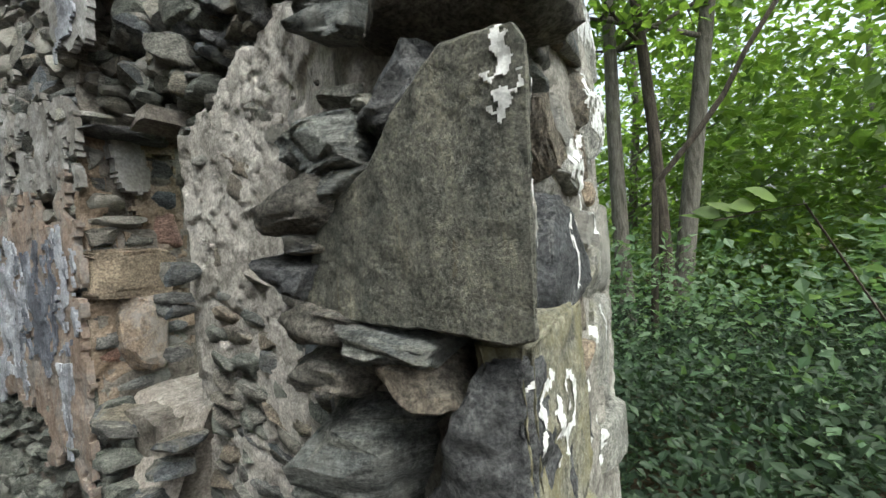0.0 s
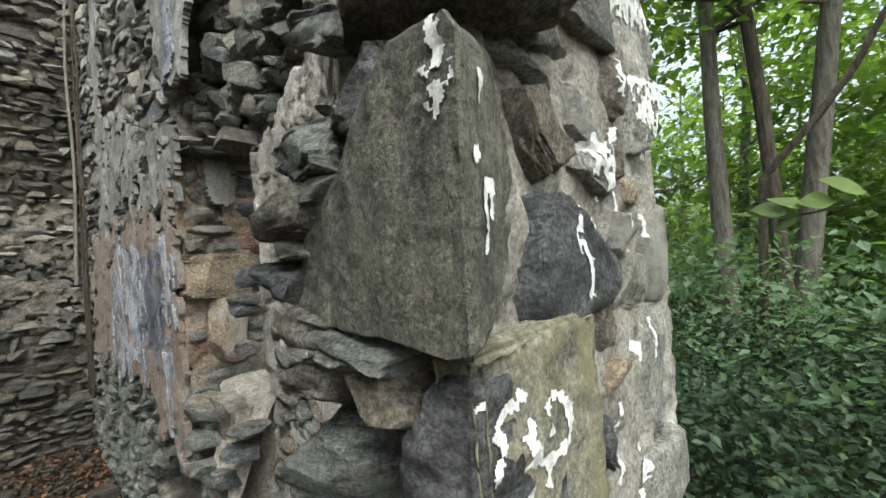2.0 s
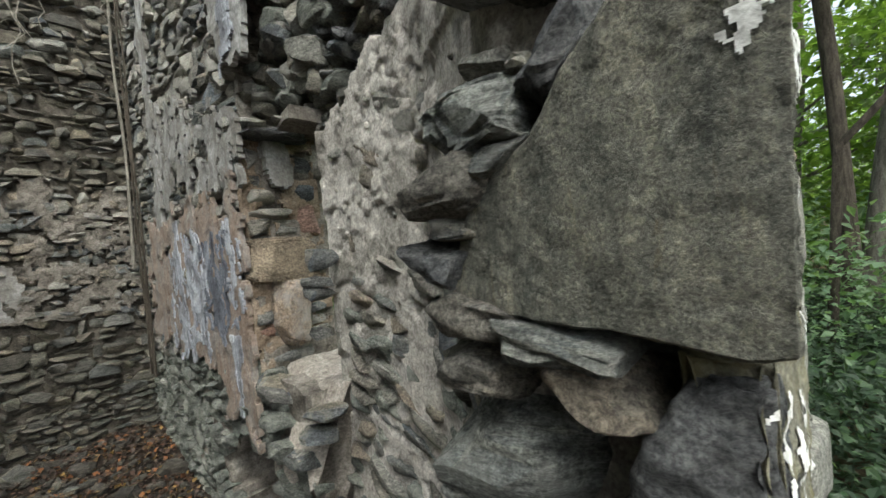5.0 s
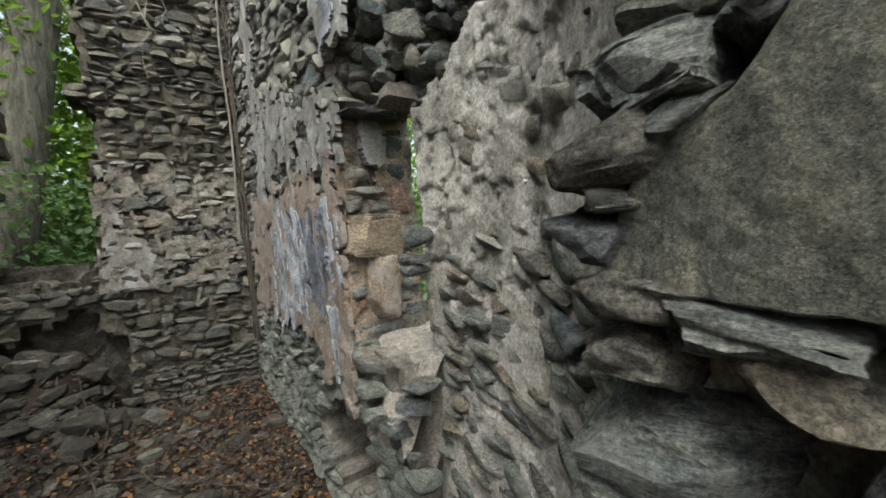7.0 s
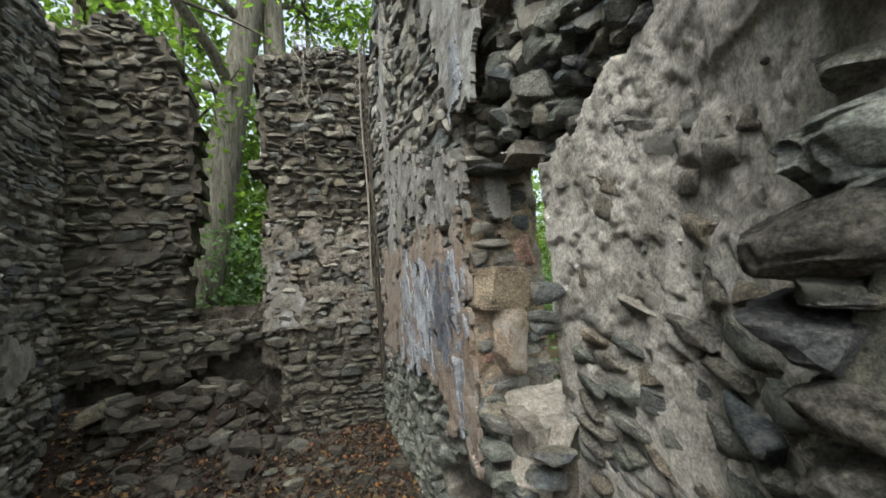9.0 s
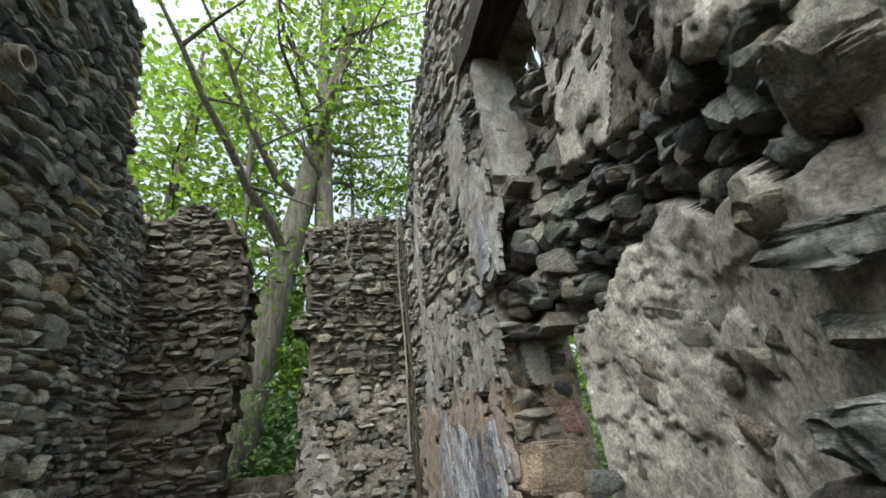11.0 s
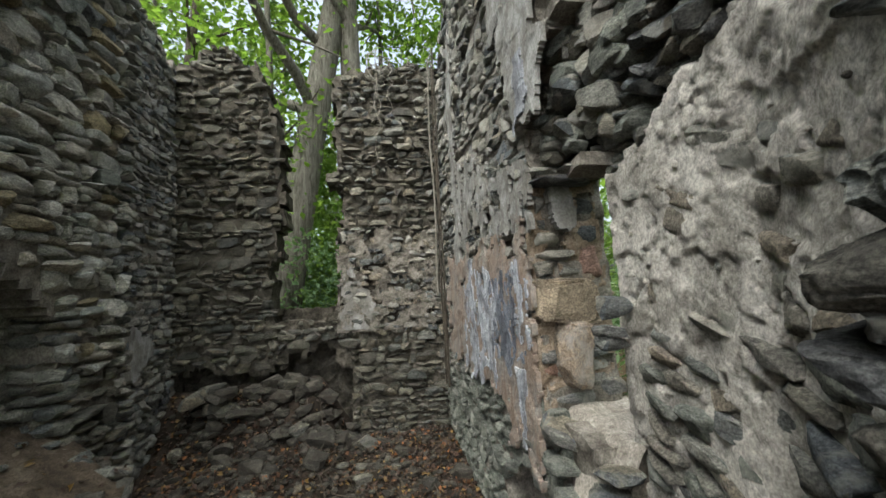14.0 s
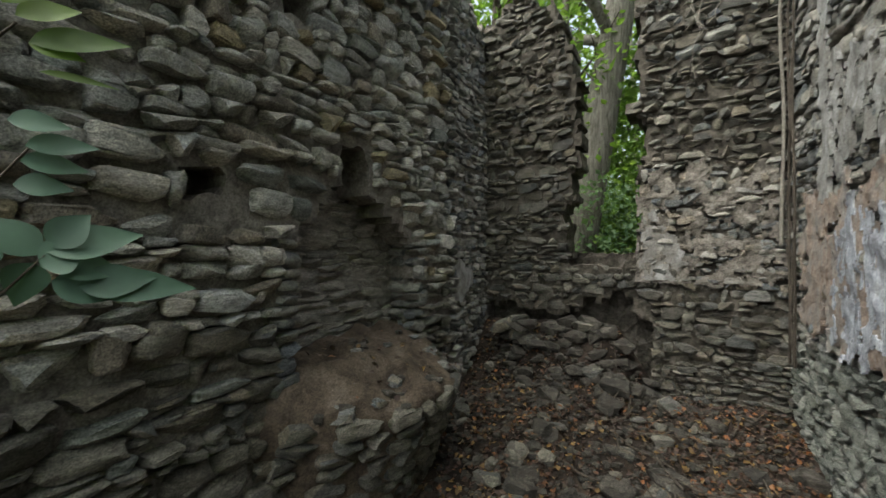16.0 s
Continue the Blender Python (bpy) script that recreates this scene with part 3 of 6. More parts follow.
# plaster left on the wall, each piece with a torn outline
patch("plaster", lambda y, z: 3.05 + ragged(y, z, 0.25, 4, 3) < y < 3.95 + ragged(y, z, 0.2, 3, 6) and 2.05 + ragged(y, z, 0.2, 5, 3) < z < 2.68 + 0.15 * (y - 3.4) + ragged(y, z, 0.25, 4, 4) and ragged(y, z, 1, 5, 20) < 0.1, M_PLASTER, 2.8, 4.2, 1.8, 3.0, 0.035, "grey lime plaster", 0.018)
patch("plaster", lambda y, z: 2.26 < y < 2.92 + ragged(y, z, 0.2, 5, 3) and 2.0 + ragged(y, z, 0.18, 6, 3) < z < 2.36 + 0.1 * math.exp(-((y - 2.65) / 0.12) ** 2) - 0.25 * max(0, 2.45 - y) + ragged(y, z, 0.12, 5, 4) and ragged(y, z, 1, 6, 22) < 0.22, M_PLASTER, 2.22, 3.1, 1.8, 2.6, 0.04, "grey lime plaster", 0.014)
patch("plaster", lambda y, z: abs(y - 4.1 - ragged(y, z, 0.25, 1.5, 8)) < 0.12 and 1.9 < z < 4.2 + ragged(y, z, 0.5, 3, 2), M_PLASTER, 3.5, 4.5, 1.9, 4.5, 0.035, "grey lime plaster", 0.025)
patch("plaster", lambda y, z: 2.06 + ragged(y, z, 0.1, 4, 1) < y < 2.36 + 0.35 * (z - 2.55) + ragged(y, z, 0.12, 4, 2) and 2.56 + ragged(y, z, 0.1, 6, 2) < z < 3.3 + ragged(y, z, 0.15, 4, 5), M_PLASTER, 1.95, 2.8, 2.45, 3.5, 0.04, "grey lime plaster")
patch("limewash", lambda y, z: 2.2 + ragged(y, z, 0.06, 8, 1) < y < 2.34 + ragged(y, z, 0.08, 7, 2) and 2.58 + ragged(y, z, 0.06, 9, 2) < z < 2.95, M_BLUEWASH, 2.1, 2.5, 2.5, 3.0, 0.05, "flaking blue-white limewash", 0.012, 0.012)
patch("plaster", lambda y, z: 2.4 + ragged(y, z, 0.08, 4, 3) < y < 2.75 + ragged(y, z, 0.12, 4, 4) and 3.3 + ragged(y, z, 0.08, 4, 3) < z < 3.9, M_PLASTER, 2.2, 2.95, 3.1, 4.0, 0.035, "grey lime plaster")
brown_edge = lambda y: min(1.04, 0.70 + 0.36 * (y - 2.42))
patch("base_plaster", lambda y, z: brown_edge(y) + ragged(y, z, 0.2, 5, 6) < z < 1.95 + ragged(y, z, 0.3, 4, 7) and 2.35 + ragged(y, z, 0.06, 5, 1) < y < 4.6 + ragged(y, z, 0.2, 2, 2) and ragged(y, z, 1, 5, 12) < 0.36, M_BROWN, 2.3, 4.8, 0.5, 2.2, 0.04, "torn brown base plaster", 0.016)
flake = lambda y, z: noise.fractal(Vector((y * 6, z * 1.7, 3)), 0.7, 2.1, 5) + 0.5 * noise.fractal(Vector((y * 22, z * 9, 5)), 0.7, 2.1, 3)
patch("limewash", lambda y, z: 1.04 + 0.3 * max(0, 3.4 - y) * (y > 2.6) + ragged(y, z, 0.3, 6, 3) < z < 1.80 + ragged(y, z, 0.2, 6, 4) and 3.0 + ragged(y, z, 0.12, 5, 1) < y < 3.85 + ragged(y, z, 0.15, 4, 2) and flake(y, z) > -0.16, M_BLUEWASH, 2.8, 4.1, 0.85, 2.1, 0.047, "flaking blue-white limewash", 0.013, 0.012)
patch("slate_wash", lambda y, z: 1.22 + ragged(y, z, 0.3, 6, 8) < z < 1.72 + ragged(y, z, 0.16, 7, 4) and 2.52 + ragged(y, z, 0.1, 6, 1) < y < 3.08 + ragged(y, z, 0.12, 5, 2) and flake(y + 3, z) > -0.2, M_SLATEWASH, 2.35, 3.3, 0.95, 2.0, 0.048, "dark slate-blue weathered wash", 0.013, 0.012)
patch("limewash", lambda y, z: 1.35 + ragged(y, z, 0.3, 6, 5) < z < 1.78 + ragged(y, z, 0.16, 6, 4) and 2.36 + ragged(y, z, 0.05, 6, 1) < y < 2.56 + ragged(y, z, 0.1, 5, 2) and flake(y, z + 4) > -0.12, M_BLUEWASH, 2.3, 2.8, 1.0, 2.0, 0.049, "flaking blue-white limewash", 0.012, 0.012)
patch("limewash", lambda y, z: 0.76 < z < 1.2 and abs(y - 2.5 - 0.15 * (z - 0.8) - ragged(y, z, 0.06, 5, 2)) < 0.07 and flake(y, z) > -0.25, M_BLUEWASH, 2.35, 2.8, 0.7, 1.3, 0.047, "flaking blue-white limewash", 0.012, 0.012)
# plaster on the high window's reveal
sheet("reveal_plaster", (0, 2.075, 0), (1, 0, 0), (0, -1, 0), 0.97, 1.24, 3.05, 4.1, 0.02, lambda x, z: x < 1.23 + ragged(x, z, 0.06, 5, 1) and z > 3.1 + ragged(x, z, 0.1, 4, 2), 0.05, 0.008, 6, M_PLASTER, wall_right, 3, label="smooth grey reveal plaster")
# plaster and a smeared block on the low window's reveal
sheet("reveal_plaster", (0, 2.285, 0), (1, 0, 0), (0, -1, 0), 1.0, 1.22, 1.86, 2.22, 0.012, lambda x, z: ((x - 1.12) / 0.075) ** 4 + ((z - 2.08) / 0.12) ** 4 < 1 + ragged(x, z, 0.7, 9, 1), 0.05, 0.006, 8, M_PLASTER, wall_right, 4, label="grey reveal plaster")
sheet("reveal_daub", (0, 2.338, 0), (1, 0, 0), (0, -1, 0), 0.94, 1.4, 1.02, 2.24, 0.018, lambda x, z: x < 1.36 + ragged(x, z, 0.05, 7, 3) and ragged(x, z, 1, 6, 6) > -0.3, 0.05, 0.018, 9, M_DAUB, wall_right, 5, label="brown clay daub between the window's side stones")
hero("reveal_block", (1.12, 2.34, 1.30), (0.2, 0.2, 0.37), (0, 5, 2), M_DAUBSTONE, 45, sub=4, planes=5, boxy=0.36, rough=0.045, label="rounded tan block with lime smears in the window's side", category="stone")
hero("reveal_block", (1.09, 2.345, 1.585), (0.33, 0.2, 0.24), (0, 2, 2), M_TAN, 46, sub=4, planes=5, boxy=0.24, rough=0.05, label="square tan block in the window's side", category="stone")
# the dark slate over the window and its sill
hero("slate_lintel", (1.12, 2.3, 2.225), (0.42, 0.34, 0.055), (3, -4, 8), M_BLUE, 41, sub=3, label="thin dark slate lintel over the window", category="lintel stone")
hero("lintel_stone", (1.02, 2.36, 2.29), (0.22, 0.2, 0.07), (0, 4, 20), M_PALE, 42, sub=3, label="pale flat stone lying over the slate lintel", category="stone")
sv = []
sx, sy = np.meshgrid(np.linspace(0.915, 1.42, 40), np.linspace(0.0, 1.0, 60), indexing="ij")
for a, b in zip(sx.ravel(), sy.ravel()):
    f_ = max(0.0, min(1.0, (1.10 - a) / 0.19))
    f_ = f_ * f_ * (3 - 2 * f_)
    y = (1.74 + 0.11 * f_) + b * (0.68 - 0.44 * f_) + 0.05 * noise.noise(Vector((a * 14, b * 4, 2)))
    sv.append((a, y, 1.03 - 0.26 * f_ - 0.5 * max(0.0, abs(2 * b - 1) - 0.7) * f_ + 0.03 * noise.noise(Vector((a * 5, y * 5, 8))) - 0.05 * max(0, 1.1 - a) + 0.011 * noise.fractal(Vector((a * 7, y * 7, 1)), 0.8, 2, 5)))
si = (np.arange(39)[:, None] * 60 + np.arange(59)[None, :]).ravel()
sq = np.stack([si, si + 60, si + 61, si + 1], 1)
top = np.array(sv)
ring = np.concatenate([np.arange(60), np.arange(1, 40) * 60 + 59, 39 * 60 + np.arange(58, -1, -1), np.arange(38, 0, -1) * 60])
low = top[ring] + np.array((0.08, 0, -0.2))
rn = len(ring)
skirt = np.array([(ring[k], 2400 + k, 2400 + (k + 1) % rn, ring[(k + 1) % rn]) for k in range(rn)])
put("window_sill", mesh_of("window_sill", np.concatenate([top, low]), np.concatenate([sq, skirt]), M_SAND, True), label="crumbled sandy window sill covered in lime dust", category="sill", kind="structure")
for n, (x, y, z, w) in enumerate(((0.95, 1.80, 0.86, 0.16), (0.93, 2.14, 0.84, 0.15), (0.93, 1.9, 0.735, 0.17), (0.93, 2.04, 0.73, 0.15), (0.96, 1.74, 0.95, 0.15), (1.0, 2.3, 1.0, 0.12))):
    hero("sill_edge_stone", (x, y, z), (0.16, w, 0.075), (0, 8, -8 + 5 * n), M_LOWER if n % 2 else M_FIELD, 141 + n, sub=3, label="flat stone bedded at the edge of the sandy sill", category="stone", group="stones at the sill")
hero("sill_stone", (0.97, 2.2, 0.95), (0.16, 0.26, 0.12), (10, -16, 30), M_FIELD, 43, sub=3, label="loose grey stone lying on the sandy sill", category="stone")
# charred timber over the high window
tv = np.array([(x, y, z) for y in np.linspace(1.25, 2.25, 12) for x, z in ((0.92, 4.12), (1.16, 4.12), (1.16, 4.36), (0.92, 4.36))])
tv += 0.012 * np.array([noise.noise_vector(Vector(p) * 6)[:] for p in tv])
tf = [(i * 4 + k, i * 4 + (k + 1) % 4, i * 4 + 4 + (k + 1) % 4, i * 4 + 4 + k) for i in range(11) for k in range(4)] + [(3, 2, 1, 0), (44, 45, 46, 47)]
put("lintel_beam", mesh_of("lintel_beam", tv, tf, M_TIMBER), label="charred timber lintel over the upper window", category="beam")

# ---- near end of the right wall: smeared inner face, broken pier, doorway end ----
PLAN = [(1.59, 0.32), (0.70, 0.33), (0.70, 0.62), (0.86, 0.86), (0.985, 1.08), (1.035, 1.4), (1.1, 1.84), (1.42, 2.0)]


def plan_at(s):
    for (a, b), (c, d) in zip(PLAN, PLAN[1:]):
        l = math.hypot(c - a, d - b)
        if s <= l:
            t = s / l
            return Vector((a + (c - a) * t, b + (d - b) * t, 0)), Vector((c - a, d - b, 0)).normalized()
        s -= l
    return Vector((*PLAN[-1], 0)), Vector((c - a, d - b, 0)).normalized()


LEN = sum(math.dist(a, b) for a, b in zip(PLAN, PLAN[1:]))
S_CORNER = math.dist(PLAN[0], PLAN[1])
S_FACE = S_CORNER + math.dist(PLAN[1], PLAN[2])
S_WIN = LEN - math.dist(PLAN[-2], PLAN[-1])
near_s = np.arange(0, LEN + 0.01, 0.011)
near_z = np.concatenate([np.arange(-0.5, 0.8, 0.05), np.arange(0.8, 2.7, 0.011), np.arange(2.7, 3.2, 0.02), np.arange(3.2, 6.3, 0.05)])


def band_low(y):
    """Lower edge of the band of broken stones over the near face."""
    return float(np.interp(y, (0.5, 0.68, 1.1, 1.31, 1.6, 1.84), (2.10, 2.13, 2.33, 2.33, 2.18, 2.14))) + ragged(y, 0, 0.05, 6, 4)


def band_high(y):
    return float(np.interp(y, (0.5, 0.63, 0.915, 1.12, 1.36, 1.79), (2.33, 2.39, 2.54, 2.63, 2.73, 2.87))) + ragged(y, 1, 0.05, 6, 5)


nv, bare_ = [], []
for s in near_s:
    p, d = plan_at(s)
    n = Vector((-d.y, d.x, 0)) * -1
    n = Vector((d.y, -d.x, 0)) * (-1 if Vector((d.y, -d.x, 0)).dot(Vector((p.x - 1.25, p.y - 1.0, 0))) < 0 else 1)
    for z in near_z:
        q = Vector((p.x, p.y, z))
        h = 0.012 * noise.fractal(q * 3.5, 0.9, 2.1, 4) + 0.006 * noise.fractal(q * 17, 0.6, 2.1, 5) + 0.014 * (min(1, max(0, 14 * noise.fractal(q * 3.4 + Vector((7, 1, 3)), 0.8, 2.1, 4) + 0.5)) - 0.5)
        broken = 0.0
        if s > S_FACE - 0.1:
            broken = max(0.0, min(1.0, min(z - band_low(p.y), band_high(p.y) - z) / 0.03 + 0.5)) if p.y < 1.9 else 0.0
            if 0.7 < z < 3.4:
                w_ = Vector((q.x * 5, q.y * 4.4, q.z * 6.6 + 1.2 * q.y)) + 0.75 * noise.noise_vector(q * 4) + 0.3 * noise.noise_vector(q * 17)
                dist_, spots = noise.voronoi(w_)
                lift = noise.noise(spots[0] * 5.3)
                crack = max(0.0, 1 - (dist_[1] - dist_[0]) / 0.05) * min(1, max(0, 0.5 + 2.2 * noise.noise(q * 4 + Vector((3, 8, 1)))))
                low_ = 1 - min(1.0, max(0.0, (z - 1.35) * 4))
                h = 0.45 * h + (0.016 + 0.012 * low_) * lift - (0.016 + 0.006 * low_) * crack + 0.0028 * noise.fractal(q * 36, 0.8, 2.1, 5)
        # recessed band faces get the joint colour with shade in it
        bare_.append(3.0 if s < S_CORNER + 0.02 else max(broken, 2.0 * (z > band_high(p.y) + 0.03 and noise.noise(q * 2.6) > -0.15)))
        out = n * (h - broken * (0.07 + 0.12 * min(1.0, max(0.0, (p.y - 1.2) / 0.5))))
        nv.append((q + out)[:])
nzc = len(near_z)
ni = (np.arange(len(near_s) - 1)[:, None] * nzc + np.arange(nzc - 1)[None, :]).ravel()
nq = np.stack([ni, ni + 1, ni + nzc + 1, ni + nzc], 1)
nva = np.array(nv)
mid = nva[nq].mean(1)
hole = (mid[:, 1] > 1.5) & (mid[:, 2] > 3.0) & (mid[:, 2] < 4.15) & (mid[:, 0] < 1.3)
nq = nq[~hole]
back = np.array([(1.59, 0.32, z) for z in near_z] + [(1.42, 2.0, z) for z in near_z])
k0 = len(nva)
bq = [(k0 + i, k0 + nzc + i, k0 + nzc + i + 1, k0 + i + 1) for i in range(nzc - 1) if not 3.0 < near_z[i] < 4.1]
wall_near = put("wall_near", mesh_of("wall_near", np.concatenate([nva, back]), np.concatenate([nq, np.array(bq)]), [M_MORTAR, M_JOINT, M_JOINTW, M_ENDMORTAR], True, np.concatenate([np.digitize(np.array(bare_)[nq].mean(1), (0.5, 1.2, 2.5)), np.zeros(len(bq))])),
                label="broken wall end smeared with pale lime mortar, stones bedded in it", category="wall", kind="structure")
sn = Stones(wall_near, (0.75, 0.7, 1.5), 300)


def near_face(s):
    p, d = plan_at(s)
    n = Vector((d.y, -d.x, 0))
    if n.dot(Vector((p.x - 1.25, p.y - 1.0, 0))) < 0:
        n = -n
    return p, d, n


def near_stone(s, z, w, h, mat, level=3, proud=0.02, depth=0.14, tilt=5, lean=0.0):
    p, d, n = near_face(s)
    wv = n.cross(d)
    if wv.z < 0:
        d, wv = -d, -wv
    rot = Matrix((d, n, Vector((0, 0, 1)))).transposed().to_4x4()
    m = Matrix.Translation((p.x, p.y, z)) @ Matrix.Translation(n * (proud - depth / 2)) @ rot @ pose(0, 0, 0, rnd.gauss(0, tilt), rnd.gauss(0, tilt) + lean, rnd.gauss(0, tilt)) @ Matrix.Diagonal((w, depth, h, 1))
    sn.add(m, mat, level)


# low part of the inner face: flat stones bedded askew
z = -0.3
while z < 1.56:
    h = rnd.uniform(0.055, 0.095)
    s = S_FACE + 0.02 + rnd.random() * 0.1
    while s < S_WIN - 0.16:
        w = rnd.uniform(0.12, 0.27)
        p, _ = plan_at(s)
        if p.y > 1.5 and z > 0.9 and s + w > S_WIN - 0.03:
            break
        if rnd.random() < (0.93 if z < 1.3 else 0.6) and not (p.y > 1.62 and z > 0.74 and z < 0.98):
            near_stone(s + w / 2, z + h / 2 + rnd.uniform(-0.015, 0.015), w, h * rnd.uniform(0.7, 1.0), rnd.choice([M_FIELD, M_LOWER, M_COARSE, M_LOWER, M_FIELD, M_PIER]), 3, rnd.uniform(0.008, 0.04), 0.13, 5, 15)
        s += w * rnd.uniform(0.85, 1.05)
    z += h * 0.97
# plaster stretch: stones bulge under the mortar, few show bare
z = 1.46
while z < 2.3:
    h = rnd.uniform(0.06, 0.14)
    s = S_FACE + 0.1 + rnd.random() * 0.1
    while s < S_WIN - 0.34:
        w = rnd.uniform(0.12, 0.3)
        p, _ = plan_at(s + w / 2)
        if rnd.random() < 0.45 and z + h < band_low(p.y) - 0.02:
            near_stone(s + w / 2, z + h / 2 + rnd.uniform(-0.03, 0.03), w, h * rnd.uniform(0.7, 1.1), M_MORTAR, 3, rnd.uniform(-0.012, 0.008), 0.1, 3, 8)
        s += w * rnd.uniform(0.95, 1.2)
    z += h
for i in range(36):
    w = rnd.uniform(0.012, 0.032)
    near_stone(rnd.uniform(S_FACE + 0.12, S_WIN - 0.05), rnd.uniform(1.1, 2.2), w, w * rnd.uniform(0.5, 0.9), rnd.choice([M_PIER, M_PALE, M_MORTAR]), 2, 0.25 * w, w, 12, 10)
for i in range(18):
    near_stone(rnd.uniform(S_FACE + 0.2, S_WIN - 0.14), rnd.uniform(1.5, 2.15), rnd.uniform(0.08, 0.2), rnd.uniform(0.05, 0.09), rnd.choice([M_WARM, M_COARSE, M_WARM]), 5, rnd.uniform(0.002, 0.018), 0.1, 5, 16)
# band of broken stones that climbs from the window over the pier, and rubble above it
for i in range(260):
    s = rnd.uniform(S_CORNER + 0.05, S_WIN + 0.06)
    p, _ = plan_at(s)
    z = rnd.uniform(band_low(p.y) - 0.01, band_high(p.y) + 0.02)
    w = rnd.uniform(0.08, 0.19)
    near_stone(s, z, w, w * rnd.uniform(0.4, 0.7), rnd.choice([M_FIELD, M_SHADEFIELD, M_FIELD, M_SCHIST, M_BLUE, M_LOWER]), 3, rnd.uniform(-0.11, 0.03), 0.16, 14, 14)
for i in range(120):
    s = rnd.uniform(S_CORNER + 0.05, S_WIN)
    p, _ = plan_at(s)
    z = band_high(p.y) + rnd.uniform(0.03, 0.75)
    w = rnd.uniform(0.1, 0.22)
    near_stone(s, z, w, w * rnd.uniform(0.3, 0.55), rnd.choice([M_WARM, M_COARSE, M_FIELD, M_SHADEFIELD]), 3, rnd.uniform(-0.025, 0.025), 0.14, 8, 14)
for i in range(230):
    s = rnd.uniform(S_CORNER, S_WIN)
    p, _ = plan_at(s)
    z = rnd.uniform(3.1, 6.1)
    if p.y > 1.4 and z < 4.35:
        continue
    w = rnd.uniform(0.13, 0.28)
    near_stone(s, z, w, w * rnd.uniform(0.35, 0.6), rnd.choice([M_FIELD, M_WARM, M_FIELD]), 1, rnd.uniform(-0.02, 0.04), 0.16, 9, 10)
sn.build()

# stones of the pier, one by one (they jut from the broken end)
PIER = "stones of the pier"


def pier(name, x, y, z, sx, sy, sz, turn, mat, seed, label, planes=11, boxy=0.42, rough=0.075, sub=4):
    return hero(name, (x, y, z), (sx, sy, sz), turn, mat, seed, sub=sub, planes=planes, boxy=boxy, rough=rough, label=label, category="stone", group=PIER)


def slab():
    """The tall three-cornered slab: an extruded outline, bevelled, finely cut and roughened."""
    outline = [(0.300, 1.472, 0.10), (0.363, 1.481, 0.15), (0.504, 1.487, 0.15), (0.655, 1.503, 0.14), (0.630, 1.585, 0.14), (0.597, 1.648, 0.14), (0.480, 1.714, 0.14), (0.439, 1.766, 0.14), (0.391, 1.803, 0.14),
               (0.361, 1.827, 0.13), (0.268, 1.820, 0.09), (0.252, 1.796, 0.10), (0.256, 1.720, 0.15), (0.260, 1.640, 0.185), (0.264, 1.550, 0.14), (0.266, 1.480, 0.05)]
    bm = bmesh.new()
    front = [bm.verts.new((0.572 + 0.1 * (y - 0.27), y, z)) for y, z, d in outline]
    rear = [bm.verts.new((0.572 + 0.1 * (y - 0.27) + d, y + 0.3 * d, z + 0.12 * d)) for y, z, d in outline]
    bm.faces.new(front)
    bm.faces.new(rear[::-1])
    for i in range(len(front)):
        k = (i + 1) % len(front)
        bm.faces.new((front[i], front[k], rear[k], rear[i]))
    bmesh.ops.recalc_face_normals(bm, faces=bm.faces)
    bmesh.ops.bevel(bm, geom=list(bm.edges), offset=0.004, segments=1, affect="EDGES")
    bmesh.ops.triangulate(bm, faces=bm.faces)
    for _ in range(6):
        long = [e for e in bm.edges if e.calc_length() > 0.009]
        bmesh.ops.subdivide_edges(bm, edges=long, cuts=1)
        bmesh.ops.triangulate(bm, faces=[f for f in bm.faces if len(f.verts) > 3])
    bm.normal_update()
    for v in bm.verts:
        k = 0.004 * noise.fractal(v.co * 8, 0.9, 2.1, 4) + 0.0022 * noise.fractal(v.co * 45, 0.8, 2.1, 4) - 0.008 * max(0.0, noise.noise(v.co * 24) - 0.38)
        v.co += v.normal * k
    me = bpy.data.meshes.new("slab_stone")
    bm.to_mesh(me)
    bm.free()
    me.materials.append(M_SLABFACE)
    me.polygons.foreach_set("use_smooth", np.full(len(me.polygons), True))
    me.set_sharp_from_angle(angle=radians(28))
    return put("slab_stone", me, label="tall dark three-cornered gritstone slab set on edge in the pier", category="stone", group=PIER)


